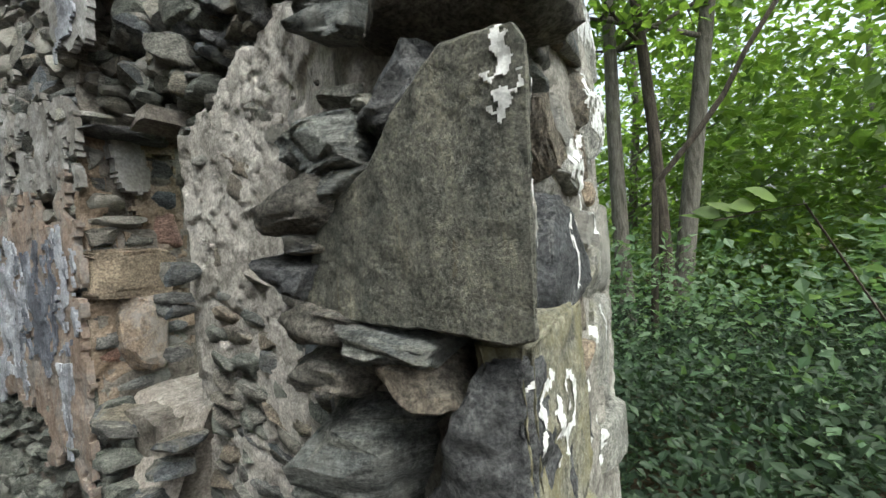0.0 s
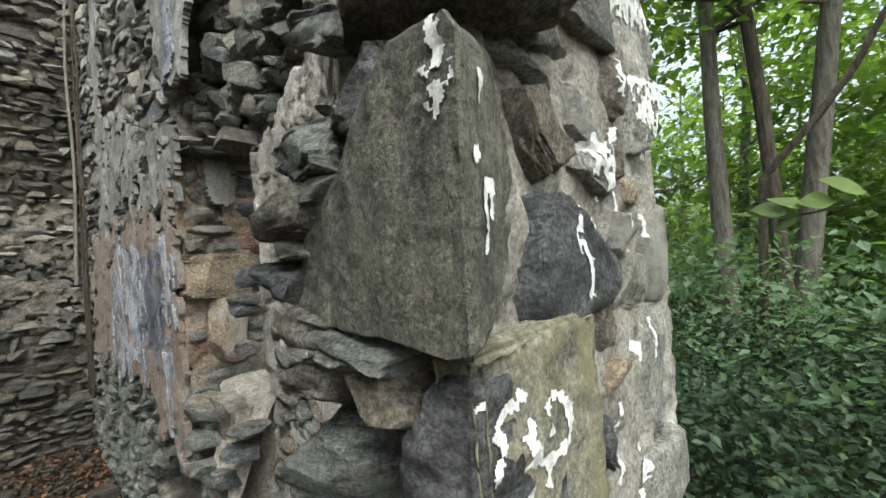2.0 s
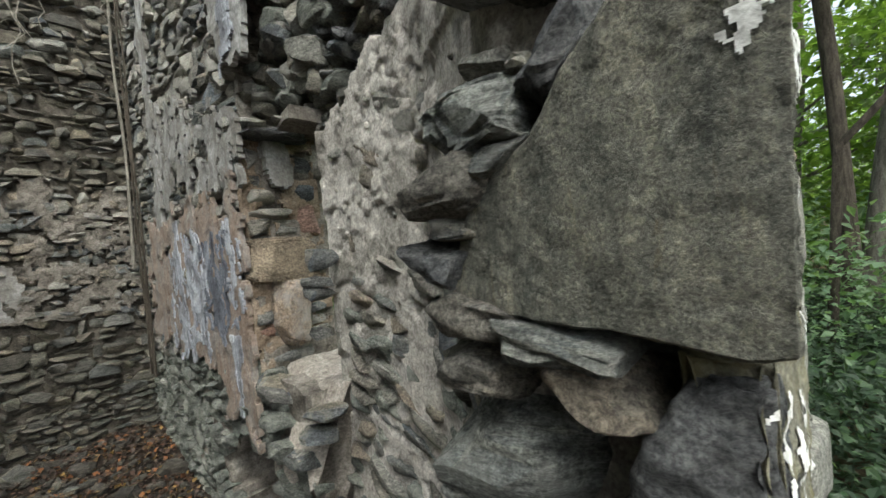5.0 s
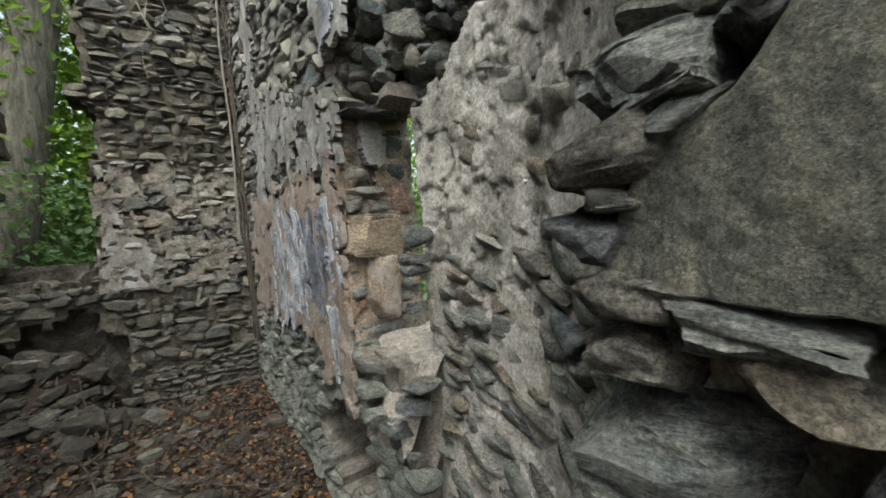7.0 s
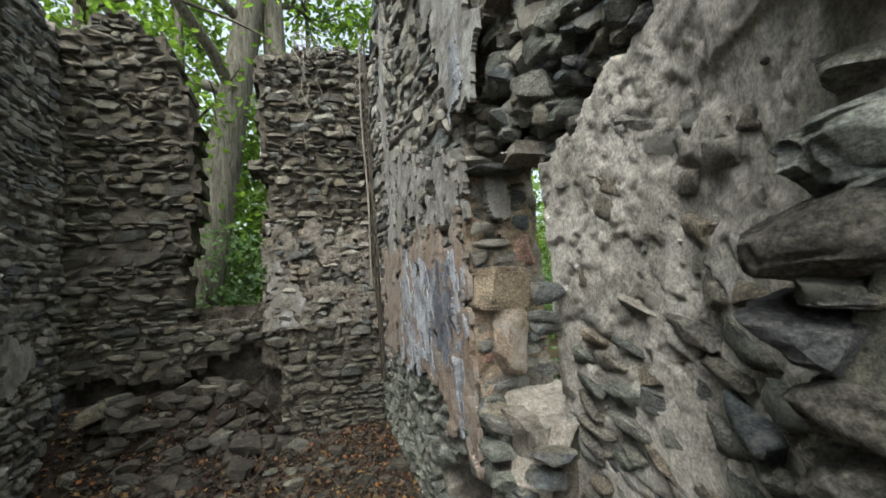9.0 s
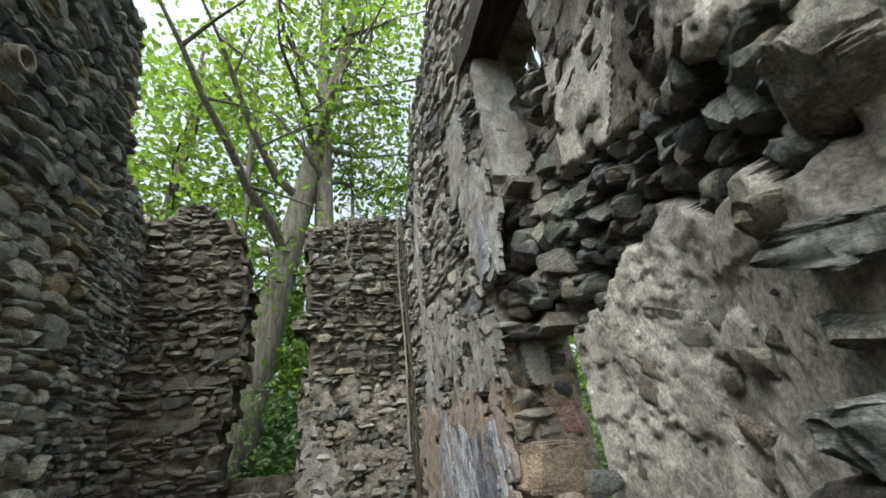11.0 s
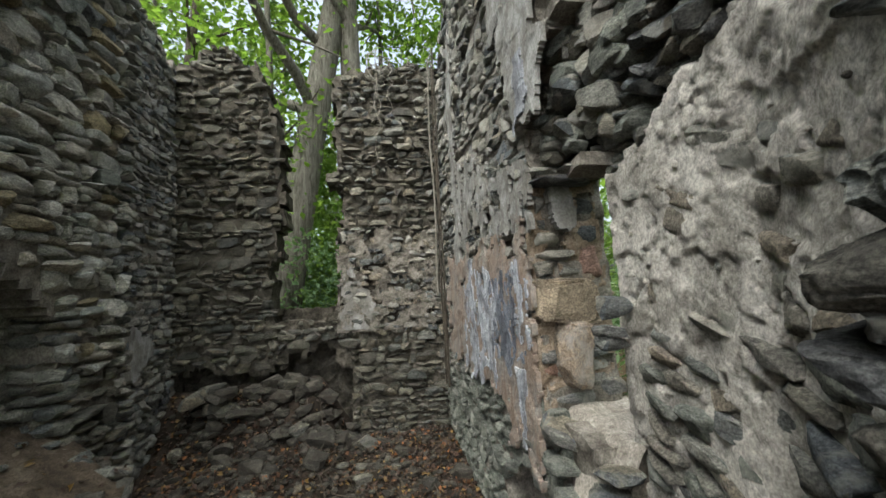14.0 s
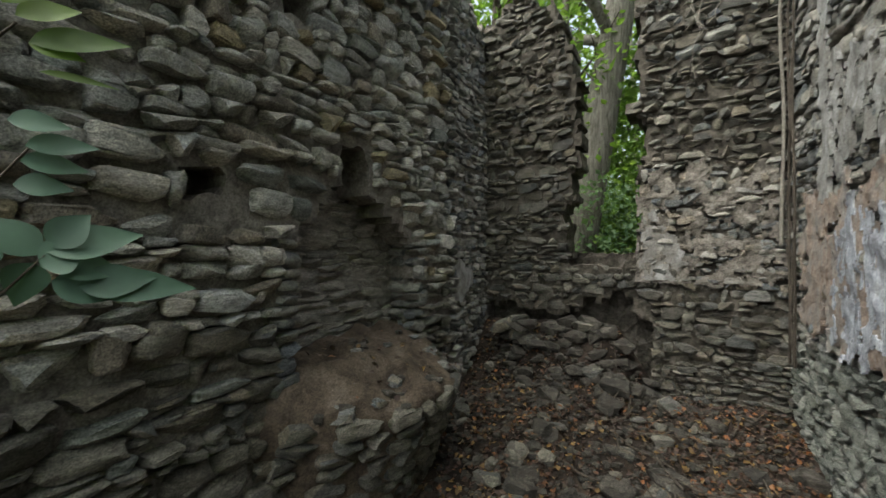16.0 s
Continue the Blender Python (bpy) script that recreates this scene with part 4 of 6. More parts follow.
def slab_face_mat():
    m, t, b = nodes_of("streaked_gritstone")
    pos = where(t)
    coarse = tex_noise(t, scaled(t, pos, (14, 14, 6)), 1.3, 9, 0.72, 0.4)
    grit = tex_noise(t, pos, 110, 5, 0.8)
    fine = tex_noise(t, pos, 320, 4, 0.8)
    col = ramp(t, coarse, [(0.36, (0.06, 0.062, 0.055)), (0.5, (0.105, 0.105, 0.091)), (0.64, (0.168, 0.162, 0.135))])
    col = mix(t, 0.75, col, ramp(t, grit, [(0.36, (0.35, 0.35, 0.36)), (0.5, (1, 1, 1)), (0.64, (1.7, 1.66, 1.55))]), "MULTIPLY")
    col = mix(t, 0.6, col, ramp(t, fine, [(0.38, (0.45, 0.45, 0.45)), (0.62, (1.55, 1.55, 1.5))]), "MULTIPLY")
    band = tex_noise(t, scaled(t, pos, (4, 13, 2.0)), 1.0, 8, 0.8, 0.6)
    col = mix(t, ramp(t, band, [(0.55, (0, 0, 0)), (0.68, (0.5, 0.5, 0.5))]), col, (0.16, 0.115, 0.045))
    blue = tex_noise(t, pos, 14, 8, 0.78)
    col = mix(t, ramp(t, blue, [(0.58, (0, 0, 0)), (0.72, (0.5, 0.5, 0.5))]), col, (0.125, 0.14, 0.125))
    t.links.new(col, b.inputs["Base Color"])
    b.inputs["Roughness"].default_value = 0.88
    b.inputs["Specular IOR Level"].default_value = 0.25
    bump(t, b, mix(t, 0.35, mix(t, 0.7, coarse, grit), fine), 0.9, 0.012)
    return m


def cut_block(x0, x1, y0, y1, z0, z1, mat, label, slant=0.0, seed=0.0, knock=0.006):
    """A squared block with worn edges; slant leans its far side outwards towards the foot."""
    bm = bmesh.new()
    bmesh.ops.create_cube(bm, size=1.0)
    for v in bm.verts:
        top_, far_ = v.co.z > 0, v.co.y > 0
        v.co = ((x0 + x1) / 2 + v.co.x * (x1 - x0), (y0 + y1) / 2 + v.co.y * (y1 - y0) - (slant if top_ and far_ else 0), (z0 + z1) / 2 + v.co.z * (z1 - z0))
    bmesh.ops.bevel(bm, geom=list(bm.edges), offset=0.008, segments=2, affect="EDGES")
    bmesh.ops.triangulate(bm, faces=bm.faces)
    for _ in range(6):
        bmesh.ops.subdivide_edges(bm, edges=[e for e in bm.edges if e.calc_length() > 0.014], cuts=1)
        bmesh.ops.triangulate(bm, faces=[f for f in bm.faces if len(f.verts) > 3])
    bm.normal_update()
    for v in bm.verts:
        v.co += v.normal * (knock * noise.fractal(v.co * 7 + Vector((seed, 0, 0)), 0.9, 2.1, 4) + 0.25 * knock * noise.fractal(v.co * 40, 0.8, 2.1, 3))
    me = bpy.data.meshes.new("pier_stone")
    bm.to_mesh(me)
    bm.free()
    me.materials.append(mat)
    for p in me.polygons:
        p.use_smooth = True
    return put("pier_stone", me, label=label, category="stone", group=PIER)


M_SLABFACE = slab_face_mat()
the_slab = slab()
pier("pier_stone", 0.683, 0.445, 1.80, 0.2, 0.15, 0.085, (-40, 6, 0), M_BLUE, 56, "dark rough stone leaning on the slab", 9, 0.5, 0.09)
pier("pier_stone", 0.688, 0.585, 1.748, 0.24, 0.19, 0.105, (-6, 4, 6), M_SCHIST, 52, "layered weathered schist stone jutting from the pier", 9, 0.5, 0.1)
pier("pier_stone", 0.708, 0.53, 1.798, 0.2, 0.09, 0.035, (-4, 6, 10), M_PALE, 51, "small pale chip lying on the schist stone", 8, 0.5, 0.07)
pier("pier_stone", 0.678, 0.555, 1.70, 0.2, 0.13, 0.05, (-38, -4, 6), M_SCHIST, 50, "thin grey stone set aslant beside the slab", 8, 0.5, 0.07)
pier("pier_stone", 0.678, 0.65, 1.668, 0.24, 0.17, 0.1, (-4, 3, 6), M_PIER, 53, "grey wedge-shaped stone jutting from the pier", 7, 0.5, 0.06)
pier("pier_stone", 0.678, 0.645, 1.613, 0.2, 0.09, 0.045, (0, 0, 12), M_FIELD, 55, "small grey stone between larger ones", 7, 0.5, 0.06)
pier("pier_stone", 0.678, 0.685, 1.565, 0.23, 0.15, 0.088, (4, -3, 10), M_BLUE, 54, "blue-grey stone jutting from the pier", 8, 0.5, 0.08)
pier("pier_stone", 0.685, 0.615, 1.475, 0.22, 0.18, 0.08, (10, 3, 4), M_PIER, 57, "pale flat stone under the slab", 7, 0.52, 0.07)
pier("pier_stone", 0.665, 0.495, 1.452, 0.2, 0.2, 0.068, (9, -3, -6), M_SCHIST, 158, "flat layered stone under the slab", 9, 0.5, 0.08)
pier("pier_stone", 0.675, 0.445, 1.405, 0.2, 0.17, 0.078, (4, 2, -4), M_COARSE, 159, "yellowish rounded stone under the slab", 8, 0.52, 0.08)
pier("pier_stone", 0.695, 0.64, 1.405, 0.22, 0.17, 0.075, (6, 0, 10), M_PIER, 59, "grey rounded stone under the slab", 7, 0.52, 0.07)
pier("pier_stone", 0.760, 0.60, 1.27, 0.34, 0.36, 0.22, (4, -4, 6), M_SCHIST, 60, "large layered schist block low in the pier", 9, 0.45, 0.09)
cut_block(0.602, 0.80, 0.292, 0.53, 1.10, 1.445, M_BLUE, "dark blue-grey block with flecks of white paint", 0.19, 3.0, 0.02)
cut_block(0.604, 0.94, 0.286, 0.36, 1.15, 1.475, M_LICHEN, "lichened mortared block with a painted white mark", 0.0, 5.0, 0.014)
pier("pier_stone", 0.72, 0.55, 1.02, 0.34, 0.4, 0.18, (0, 0, 6), M_SCHIST, 62, "grey block low in the pier", 8, 0.42)
pier("pier_stone", 0.76, 0.34, 0.98, 0.42, 0.24, 0.3, (0, 0, 4), M_LICHEN, 63, "lichened block low in the pier", 8, 0.42)
pier("pier_stone", 0.72, 0.40, 1.95, 0.3, 0.34, 0.13, (8, -8, -10), M_PIER, 64, "dark mossy stone lying over the slab")
pier("pier_stone", 0.80, 0.62, 1.87, 0.26, 0.16, 0.07, (10, 0, 10), M_PALE, 65, "pale stone jutting over the broken pier")
pier("pier_stone", 0.86, 0.70, 2.06, 0.3, 0.18, 0.1, (14, 0, 15), M_LICHEN, 66, "mossy stone high in the pier")
pier("pier_stone", 0.70, 0.50, 2.17, 0.24, 0.16, 0.1, (6, 10, 20), M_PALE, 67, "pale yellowish stone jutting high from the pier", 8)
pier("pier_stone", 0.74, 0.60, 1.985, 0.26, 0.16, 0.07, (10, -6, -14), M_SCHIST, 68, "grey stone jutting high from the pier")
hero("rusted_bracket", (0.66, 0.44, 2.29), (0.05, 0.08, 0.05), (0, 20, 30), M_RUST, 69, sub=3, label="lump of rusted iron stuck in the wall", category="iron")
# doorway end of the wall
for n, (x, z, w, h, turn, mat, lab) in enumerate((
        (0.86, 1.775, 0.2, 0.14, 30, M_COARSE, "coarse brown stone beside the slab"), (0.80, 1.862, 0.17, 0.035, 14, M_SCHIST, "thin flat stone set aslant above the slab"),
        (1.03, 1.82, 0.17, 0.12, 8, M_WARM, "grey-brown stone in the doorway end"), (0.925, 1.56, 0.4, 0.215, -8, M_BLUE, "dark blue-grey stone streaked with white paint"),
        (1.085, 1.75, 0.19, 0.11, 4, M_PALE, "pale stone daubed with white paint"),
        (1.09, 1.42, 0.16, 0.12, -40, M_COARSE, "brown wedge stone in the doorway end"),
        (1.23, 1.49, 0.18, 0.14, 10, M_PALE, "pale mortared stone in the doorway end"), (1.04, 1.215, 0.1, 0.13, 8, M_BLUE, "grey stone bedded in mortar"),
        (1.41, 1.23, 0.32, 0.34, 4, M_PALE, "large pale mortared stone near the outer corner"), (1.44, 1.94, 0.38, 0.24, -4, M_PALE, "large pale block daubed with white paint"),
        (1.285, 1.70, 0.07, 0.06, 4, M_TAN, "small orange-brown stone in mortar"), (1.48, 1.57, 0.22, 0.28, 3, M_WARM, "grey stone at the outer corner"),
        (1.33, 1.01, 0.36, 0.16, 3, M_PALE, "pale stone low in the doorway end"), (0.89, 1.965, 0.36, 0.16, -6, M_PIER, "grey mossy stone above the slab"),
        (1.45, 2.2, 0.4, 0.2, 4, M_PALE, "pale block high in the doorway end"), (1.12, 2.1, 0.3, 0.18, -4, M_FIELD, "grey block high in the doorway end"), (1.10, 1.325, 0.14, 0.045, -8, M_TAN, "small tan wedge in a mortar joint"),
        (0.885, 1.683, 0.09, 0.075, 10, M_PALE, "small rounded pale stone in mortar"), (1.2, 1.93, 0.13, 0.16, 10, M_COARSE, "brown stone above the painted ones"), (1.22, 1.61, 0.16, 0.09, -6, M_WARM, "grey-brown stone between painted ones"), (1.2, 1.79, 0.07, 0.12, 3, M_COARSE, "narrow brown stone set on end"))):
    pier("pier_stone", x, 0.366 - (0.008 if x > 1.1 else 0) + 0.008 * (n % 3), z, 1.12 * w, 0.16, 1.12 * h, (0, turn, -3), mat, 80 + n, lab, 8, 0.4, 0.05, 4 if n < 11 else 3)
for i in range(60):
    z = rnd.choice([rnd.uniform(-0.2, 0.9), rnd.uniform(2.3, 5.8)])
    pier("pier_stone", rnd.uniform(0.75, 1.5), 0.36, z, rnd.uniform(0.2, 0.35), 0.14, rnd.uniform(0.1, 0.18), (0, rnd.gauss(0, 4), 0), rnd.choice([M_WARM, M_FIELD, M_PALE]), 120 + i, "grey rubble stone in the doorway end", 8, 0.45, 0.06, 2)


# white paint: flaked daubs that cling to the stones
PIER_OBS = [o for o in bpy.data.objects if o.name.startswith(("pier_stone", "slab_stone", "wall_near"))]
tv_, tf_, tb_ = [], [], 0
for o in PIER_OBS:
    me = o.data
    co = np.empty(len(me.vertices) * 3)
    me.vertices.foreach_get("co", co)
    a = np.array(o.matrix_basis)
    tv_.append(co.reshape(-1, 3) @ a[:3, :3].T + a[:3, 3])
    tf_ += [tuple(v + tb_ for v in p.vertices) for p in me.polygons]
    tb_ += len(me.vertices)
PIER_TREE = BVHTree.FromPolygons([Vector(v) for v in np.concatenate(tv_)], tf_)


def daub(strokes, width, axis, label, step=0.004, flake=0.55, seed=0.0):
    """Paint laid along strokes (a, z) upon whatever surface stands there; axis is the way it was put on."""
    pts = [p for st_ in strokes for p in st_]
    a0, a1 = min(p[0] for p in pts) - width, max(p[0] for p in pts) + width
    z0, z1 = min(p[1] for p in pts) - width, max(p[1] for p in pts) + width
    na, nz = int((a1 - a0) / step) + 2, int((z1 - z0) / step) + 2
    vs_, ids = [], {}
    for i in range(na):
        for k in range(nz):
            q = Vector((a0 + i * step, z0 + k * step))
            d = 9.0
            for st_ in strokes:
                for p, r in zip(st_, st_[1:] or st_):
                    p, r = Vector(p), Vector(r)
                    t = max(0, min(1, (q - p).dot(r - p) / max(1e-9, (r - p).length_squared)))
                    d = min(d, (q - p.lerp(r, t)).length)
            edge_ = width * (0.6 + flake * noise.fractal(Vector((q.x * 45, q.y * 45, seed)), 0.7, 2.1, 4))
            if d < edge_:
                o = Vector((0.2, q.x, q.y)) if axis == "x" else Vector((q.x, -0.2, q.y))
                way = Vector((1, 0, 0)) if axis == "x" else Vector((0, 1, 0))
                hit, nrm, _, _ = PIER_TREE.ray_cast(o, way)
                if hit is not None:
                    ids[i, k] = len(vs_)
                    vs_.append((hit - way * 0.0025)[:])
    qs = [[ids[c_] for c_ in ((i, k), (i + 1, k), (i + 1, k + 1), (i, k + 1))] for i, k in ids if all(c_ in ids for c_ in ((i + 1, k), (i + 1, k + 1), (i, k + 1)))]
    qs = [q for q in qs if max((Vector(vs_[q[0]]) - Vector(vs_[m_])).length for m_ in q[1:]) < 0.02]
    root = list(range(len(vs_)))

    def top_of(a):
        while root[a] != a:
            root[a] = root[root[a]]
            a = root[a]
        return a

    for q in qs:
        for m_ in q[1:]:
            root[top_of(m_)] = top_of(q[0])
    groups = {}
    for q in qs:
        groups.setdefault(top_of(q[0]), []).append(q)
    mark = None
    for piece in sorted(groups.values(), key=len, reverse=True):
        if mark is not None and len(piece) < 3:
            continue
        ids_ = sorted({v for q in piece for v in q})
        to = {v: n for n, v in enumerate(ids_)}
        me = mesh_of("paint_mark", [vs_[v] for v in ids_], [[to[v] for v in q] for q in piece], M_PAINT, True)
        if mark is None:
            mark = put("paint_mark", me, label=label, category="paint", group="white paint marks")
        else:
            put("paint_fleck", me, mark)


daub([[(0.623, 1.345), (0.634, 1.361), (0.631, 1.38), (0.64, 1.396), (0.661, 1.406), (0.684, 1.406)], [(0.689, 1.374), (0.693, 1.348), (0.695, 1.328), (0.678, 1.328)], [(0.695, 1.328), (0.743, 1.315), (0.794, 1.316), (0.808, 1.345), (0.782, 1.377), (0.75, 1.392), (0.734, 1.377), (0.739, 1.355)], [(0.736, 1.314), (0.731, 1.296)], [(0.687, 1.298), (0.687, 1.296)]], 0.016, "y", "curling white painted mark on the lichened block", 0.003, 0.7)
daub([[(0.282, 1.806), (0.298, 1.771), (0.28, 1.772), (0.278, 1.753), (0.292, 1.732)]], 0.018, "x", "flaking white paint mark on the dark slab", 0.0025, 1.3, 2)
daub([[(0.638, 1.655), (0.632, 1.62), (0.622, 1.585)], [(0.65, 1.655), (0.648, 1.62)], [(0.612, 1.69), (0.608, 1.68)], [(0.625, 1.765), (0.622, 1.745)]], 0.012, "y", "white paint drip on the slab's edge", 0.0025, 0.9, 3)
daub([[(0.925, 1.632), (0.92, 1.58), (0.94, 1.55), (0.94, 1.50)], [(0.985, 1.645), (0.99, 1.615)]], 0.019, "y", "white paint drip on a dark stone", 0.003, 0.9, 4)
daub([[(1.04, 1.775), (1.13, 1.76), (1.14, 1.70)], [(1.06, 1.74), (1.1, 1.73)]], 0.036, "y", "white paint daub on a pale stone", 0.004, 0.9, 5)
daub([[(1.38, 2.0), (1.52, 1.98), (1.54, 1.88)], [(1.40, 1.93), (1.5, 1.90)]], 0.075, "y", "broad white paint daub on a pale block", 0.005, 0.9, 6)
daub([[(1.33, 2.2), (1.54, 2.22)]], 0.085, "y", "broad white paint daub high on the wall end", 0.005, 0.9, 7)
daub([[(1.405, 1.745), (1.4, 1.68), (1.405, 1.6)]], 0.022, "y", "white paint run in a mortar joint", 0.004, 0.7, 8)
daub([[(1.22, 2.0), (1.21, 1.94), (1.2, 1.9)], [(1.19, 1.83), (1.185, 1.81)], [(1.19, 1.69), (1.2, 1.62)], [(1.3, 1.63), (1.3, 1.6)]], 0.018, "y", "white paint flecks on mortar", 0.004, 1.1, 9)
daub([[(1.26, 1.38), (1.25, 1.32)], [(1.36, 1.38), (1.35, 1.3)], [(1.11, 1.25), (1.085, 1.19)], [(1.23, 1.13), (1.2, 1.03)], [(1.1, 1.15), (1.08, 1.12)], [(1.47, 1.36), (1.48, 1.28)]], 0.02, "y", "white paint streaks low on the wall end", 0.004, 0.9, 10)
daub([[(0.28, 1.431), (0.285, 1.42)], [(0.26, 1.435), (0.262, 1.42)], [(0.275, 1.383), (0.27, 1.38)]], 0.012, "x", "flecks of white paint on a dark block", 0.003, 1.2, 11)

# ---- far wall ----
FY = 5.03


def far_top(x):
    if x < -0.6:
        return 4.5 + 0.12 * math.sin(x * 7) - 0.9 * max(0, x + 1.15) * 2
    return 4.3 + 0.2 * min(1, (x + 0.28) / 0.6)


def far_hollow(x, z):
    """Where the lower courses have fallen out above the soil bank."""
    if not -2.1 < x < -0.16:
        return False
    edge_ = float(np.interp(x, (-2.1, -1.85, -1.5, -1.1, -0.75, -0.45, -0.2), (0.85, 0.93, 0.92, 0.86, 1.05, 1.12, 0.86)))
    return z < edge_ + ragged(x, z, 0.1, 6, 9)


def far_in(x, z):
    if z > far_top(x) + ragged(x, 0, 0.12, 5, 2):
        return False
    if far_hollow(x, z):
        return False
    if z < 1.42 + ragged(x, z, 0.08, 4, 4):
        return True
    left = -1.0 + ragged(0, z, 0.12, 3, 3) + 0.14 * math.exp(-(z - 3.0) ** 2 / 0.5) - 0.2 * max(0, z - 3.8)
    right = -0.27 + ragged(0, z, 0.05, 4, 5) - (0.14 if 2.98 < z < 3.1 else 0) + (0.06 if 2.45 < z < 2.95 else 0)
    return x < left or x > right


wall_far = sheet("wall_far", (0, FY + 0.035, 0), (1, 0, 0), (0, -1, 0), -2.6, 1.5, -0.3, 5.0, 0.05, far_in, 0.42, 0.02, 6, M_JOINT, seed=4,
                 label="ruined dark rubble wall with a broken tall gap", category="wall", kind="structure")
# sheet behind the hollow, its shade put into the dark colour
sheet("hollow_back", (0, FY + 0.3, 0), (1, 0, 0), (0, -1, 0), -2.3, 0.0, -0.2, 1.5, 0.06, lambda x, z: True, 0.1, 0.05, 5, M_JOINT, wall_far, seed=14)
sf = Stones(wall_far, (-0.2, 5.0, 2.0), 300)
# left and upper stones carry the shaded tone in their colour
sf.lay((0, FY, 0), (1, 0, 0), (0, -1, 0), -2.1, 1.0, -0.2, 4.8, (0.045, 0.12), (0.06, 0.21), far_in,
       lambda x, z: rnd.choice((M_WARM, M_FIELD, M_FIELD, M_COARSE)) if x > -0.25 and 1.3 + ragged(x, z, 0.5, 2, 1) < z < 2.45 + ragged(x, z, 0.3, 2, 7) else (M_FIELD if x > -0.25 and z > 2.3 and rnd.random() < 0.2 else M_SHADEFIELD), (-0.012, 0.04), 0.2, 2, 5, fill=1.08)
sf.build()
sheet("plaster", (0, FY - 0.02, 0), (1, 0, 0), (0, -1, 0), -0.35, 0.2, 1.15, 2.2, 0.02, lambda x, z: (x + 0.1 + 0.3 * (z - 1.5) ** 2) ** 2 / 0.022 + (z - 1.55) ** 2 / 0.12 < 1 + ragged(x, z, 1.6, 5, 3), 0.05, 0.01, 6, M_PLASTER, wall_far, 8, label="grey smear of lime plaster")
sheet("mortar_smear", (0, FY - 0.012, 0), (1, 0, 0), (0, -1, 0), -0.3, 0.95, 1.25, 2.6, 0.022, lambda x, z: ragged(x, z, 1, 6, 5) > -0.12 and z < 2.4 + ragged(x, z, 0.3, 3, 1), 0.05, 0.02, 8, M_JOINTW, wall_far, 9, label="pale lime mortar smeared between stones")

# ---- chimney wall ----
CX = -1.8


def fire_open(y, z):
    if not 0.75 < z < 2.32:
        return False
    if z > 2.02:
        return 2.40 < y < 2.64
    a, b = (1.97, 3.25) if z < 1.62 else (1.97 + (z - 1.62) * 1.0, 3.25 - (z - 1.62) * 1.45)
    return a + ragged(y, z, 0.04, 6, 1) < y < b + ragged(y, z, 0.04, 6, 2)


def chim_in(y, z):
    if z > 5.9 - 0.5 * max(0, 2.8 - y) * 0.6 - 2.2 * max(0, y - 3.55) + ragged(y, 0, 0.15, 4, 3):
        return False
    if y > 3.86 + ragged(0, z, 0.06, 3, 4):
        return False
    holes = (1.40 < y < 1.61 and 1.855 < z < 2.0) or (1.93 < y < 2.16 and 2.94 < z < 3.3)
    return not (holes or fire_open(y, z))


wall_chimney = sheet("wall_chimney", (CX - 0.055, 0, 0), (0, 1, 0), (1, 0, 0), -1.2, 4.0, -0.5, 6.2, 0.05, chim_in, 0.36, 0.02, 6, M_JOINTW, seed=6,
                     label="tall fieldstone chimney wall with a fireplace and small niches", category="wall", kind="structure")
sc_ = Stones(wall_chimney, (-1.8, 2.5, 1.8), 300)


def chim_stone(y, z):
    k = noise.noise(Vector((y * 1.3, z * 1.3, 9)))
    # wall foot: shrub shade is put into the stone colour
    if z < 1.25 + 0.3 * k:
        return M_SHADEFIELD if rnd.random() < 0.85 else M_LOWER
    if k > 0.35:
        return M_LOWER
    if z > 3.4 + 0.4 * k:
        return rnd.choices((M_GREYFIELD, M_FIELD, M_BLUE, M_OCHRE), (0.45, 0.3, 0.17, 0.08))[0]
    # this face turns from the sun: brightness comes from paler stone colours
    return rnd.choices((M_LITFIELD, M_GREYFIELD, M_COARSE, M_PALE, M_OCHRE), (0.46, 0.22, 0.1, 0.14, 0.08))[0]


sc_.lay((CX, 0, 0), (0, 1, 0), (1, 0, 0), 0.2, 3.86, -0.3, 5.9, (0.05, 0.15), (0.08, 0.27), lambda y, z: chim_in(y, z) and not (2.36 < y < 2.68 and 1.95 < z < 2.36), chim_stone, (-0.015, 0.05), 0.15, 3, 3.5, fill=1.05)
# sides of the fireplace and its corbelled throat
for y, side in ((1.95, 1), (3.28, -1)):
    z = 0.75
    while z < 1.62:
        h = rnd.uniform(0.06, 0.11)
        for x in (CX - 0.07, CX - 0.23):
            sc_.add(Matrix.Translation((x, y + rnd.uniform(-0.03, 0.02) * side, z + h / 2)) @ pose(0, 0, 0, rnd.gauss(0, 3), rnd.gauss(0, 3), rnd.gauss(0, 4)) @ Matrix.Diagonal((0.17, 0.16, h, 1)), M_FIELD, 2)
        z += h
# the corner that turns back to the far wall
z = -0.1
while z < 4.7:
    h = rnd.uniform(0.06, 0.11)
    sc_.add(Matrix.Translation((CX - 0.1 + rnd.uniform(-0.02, 0.02), 3.86, z + h / 2)) @ pose(0, 0, 0, rnd.gauss(0, 3), rnd.gauss(0, 3), rnd.gauss(0, 4)) @ Matrix.Diagonal((0.24, 0.16, h, 1)), M_WARM if rnd.random() < 0.5 else M_FIELD, 2)
    z += h
sc_.build()
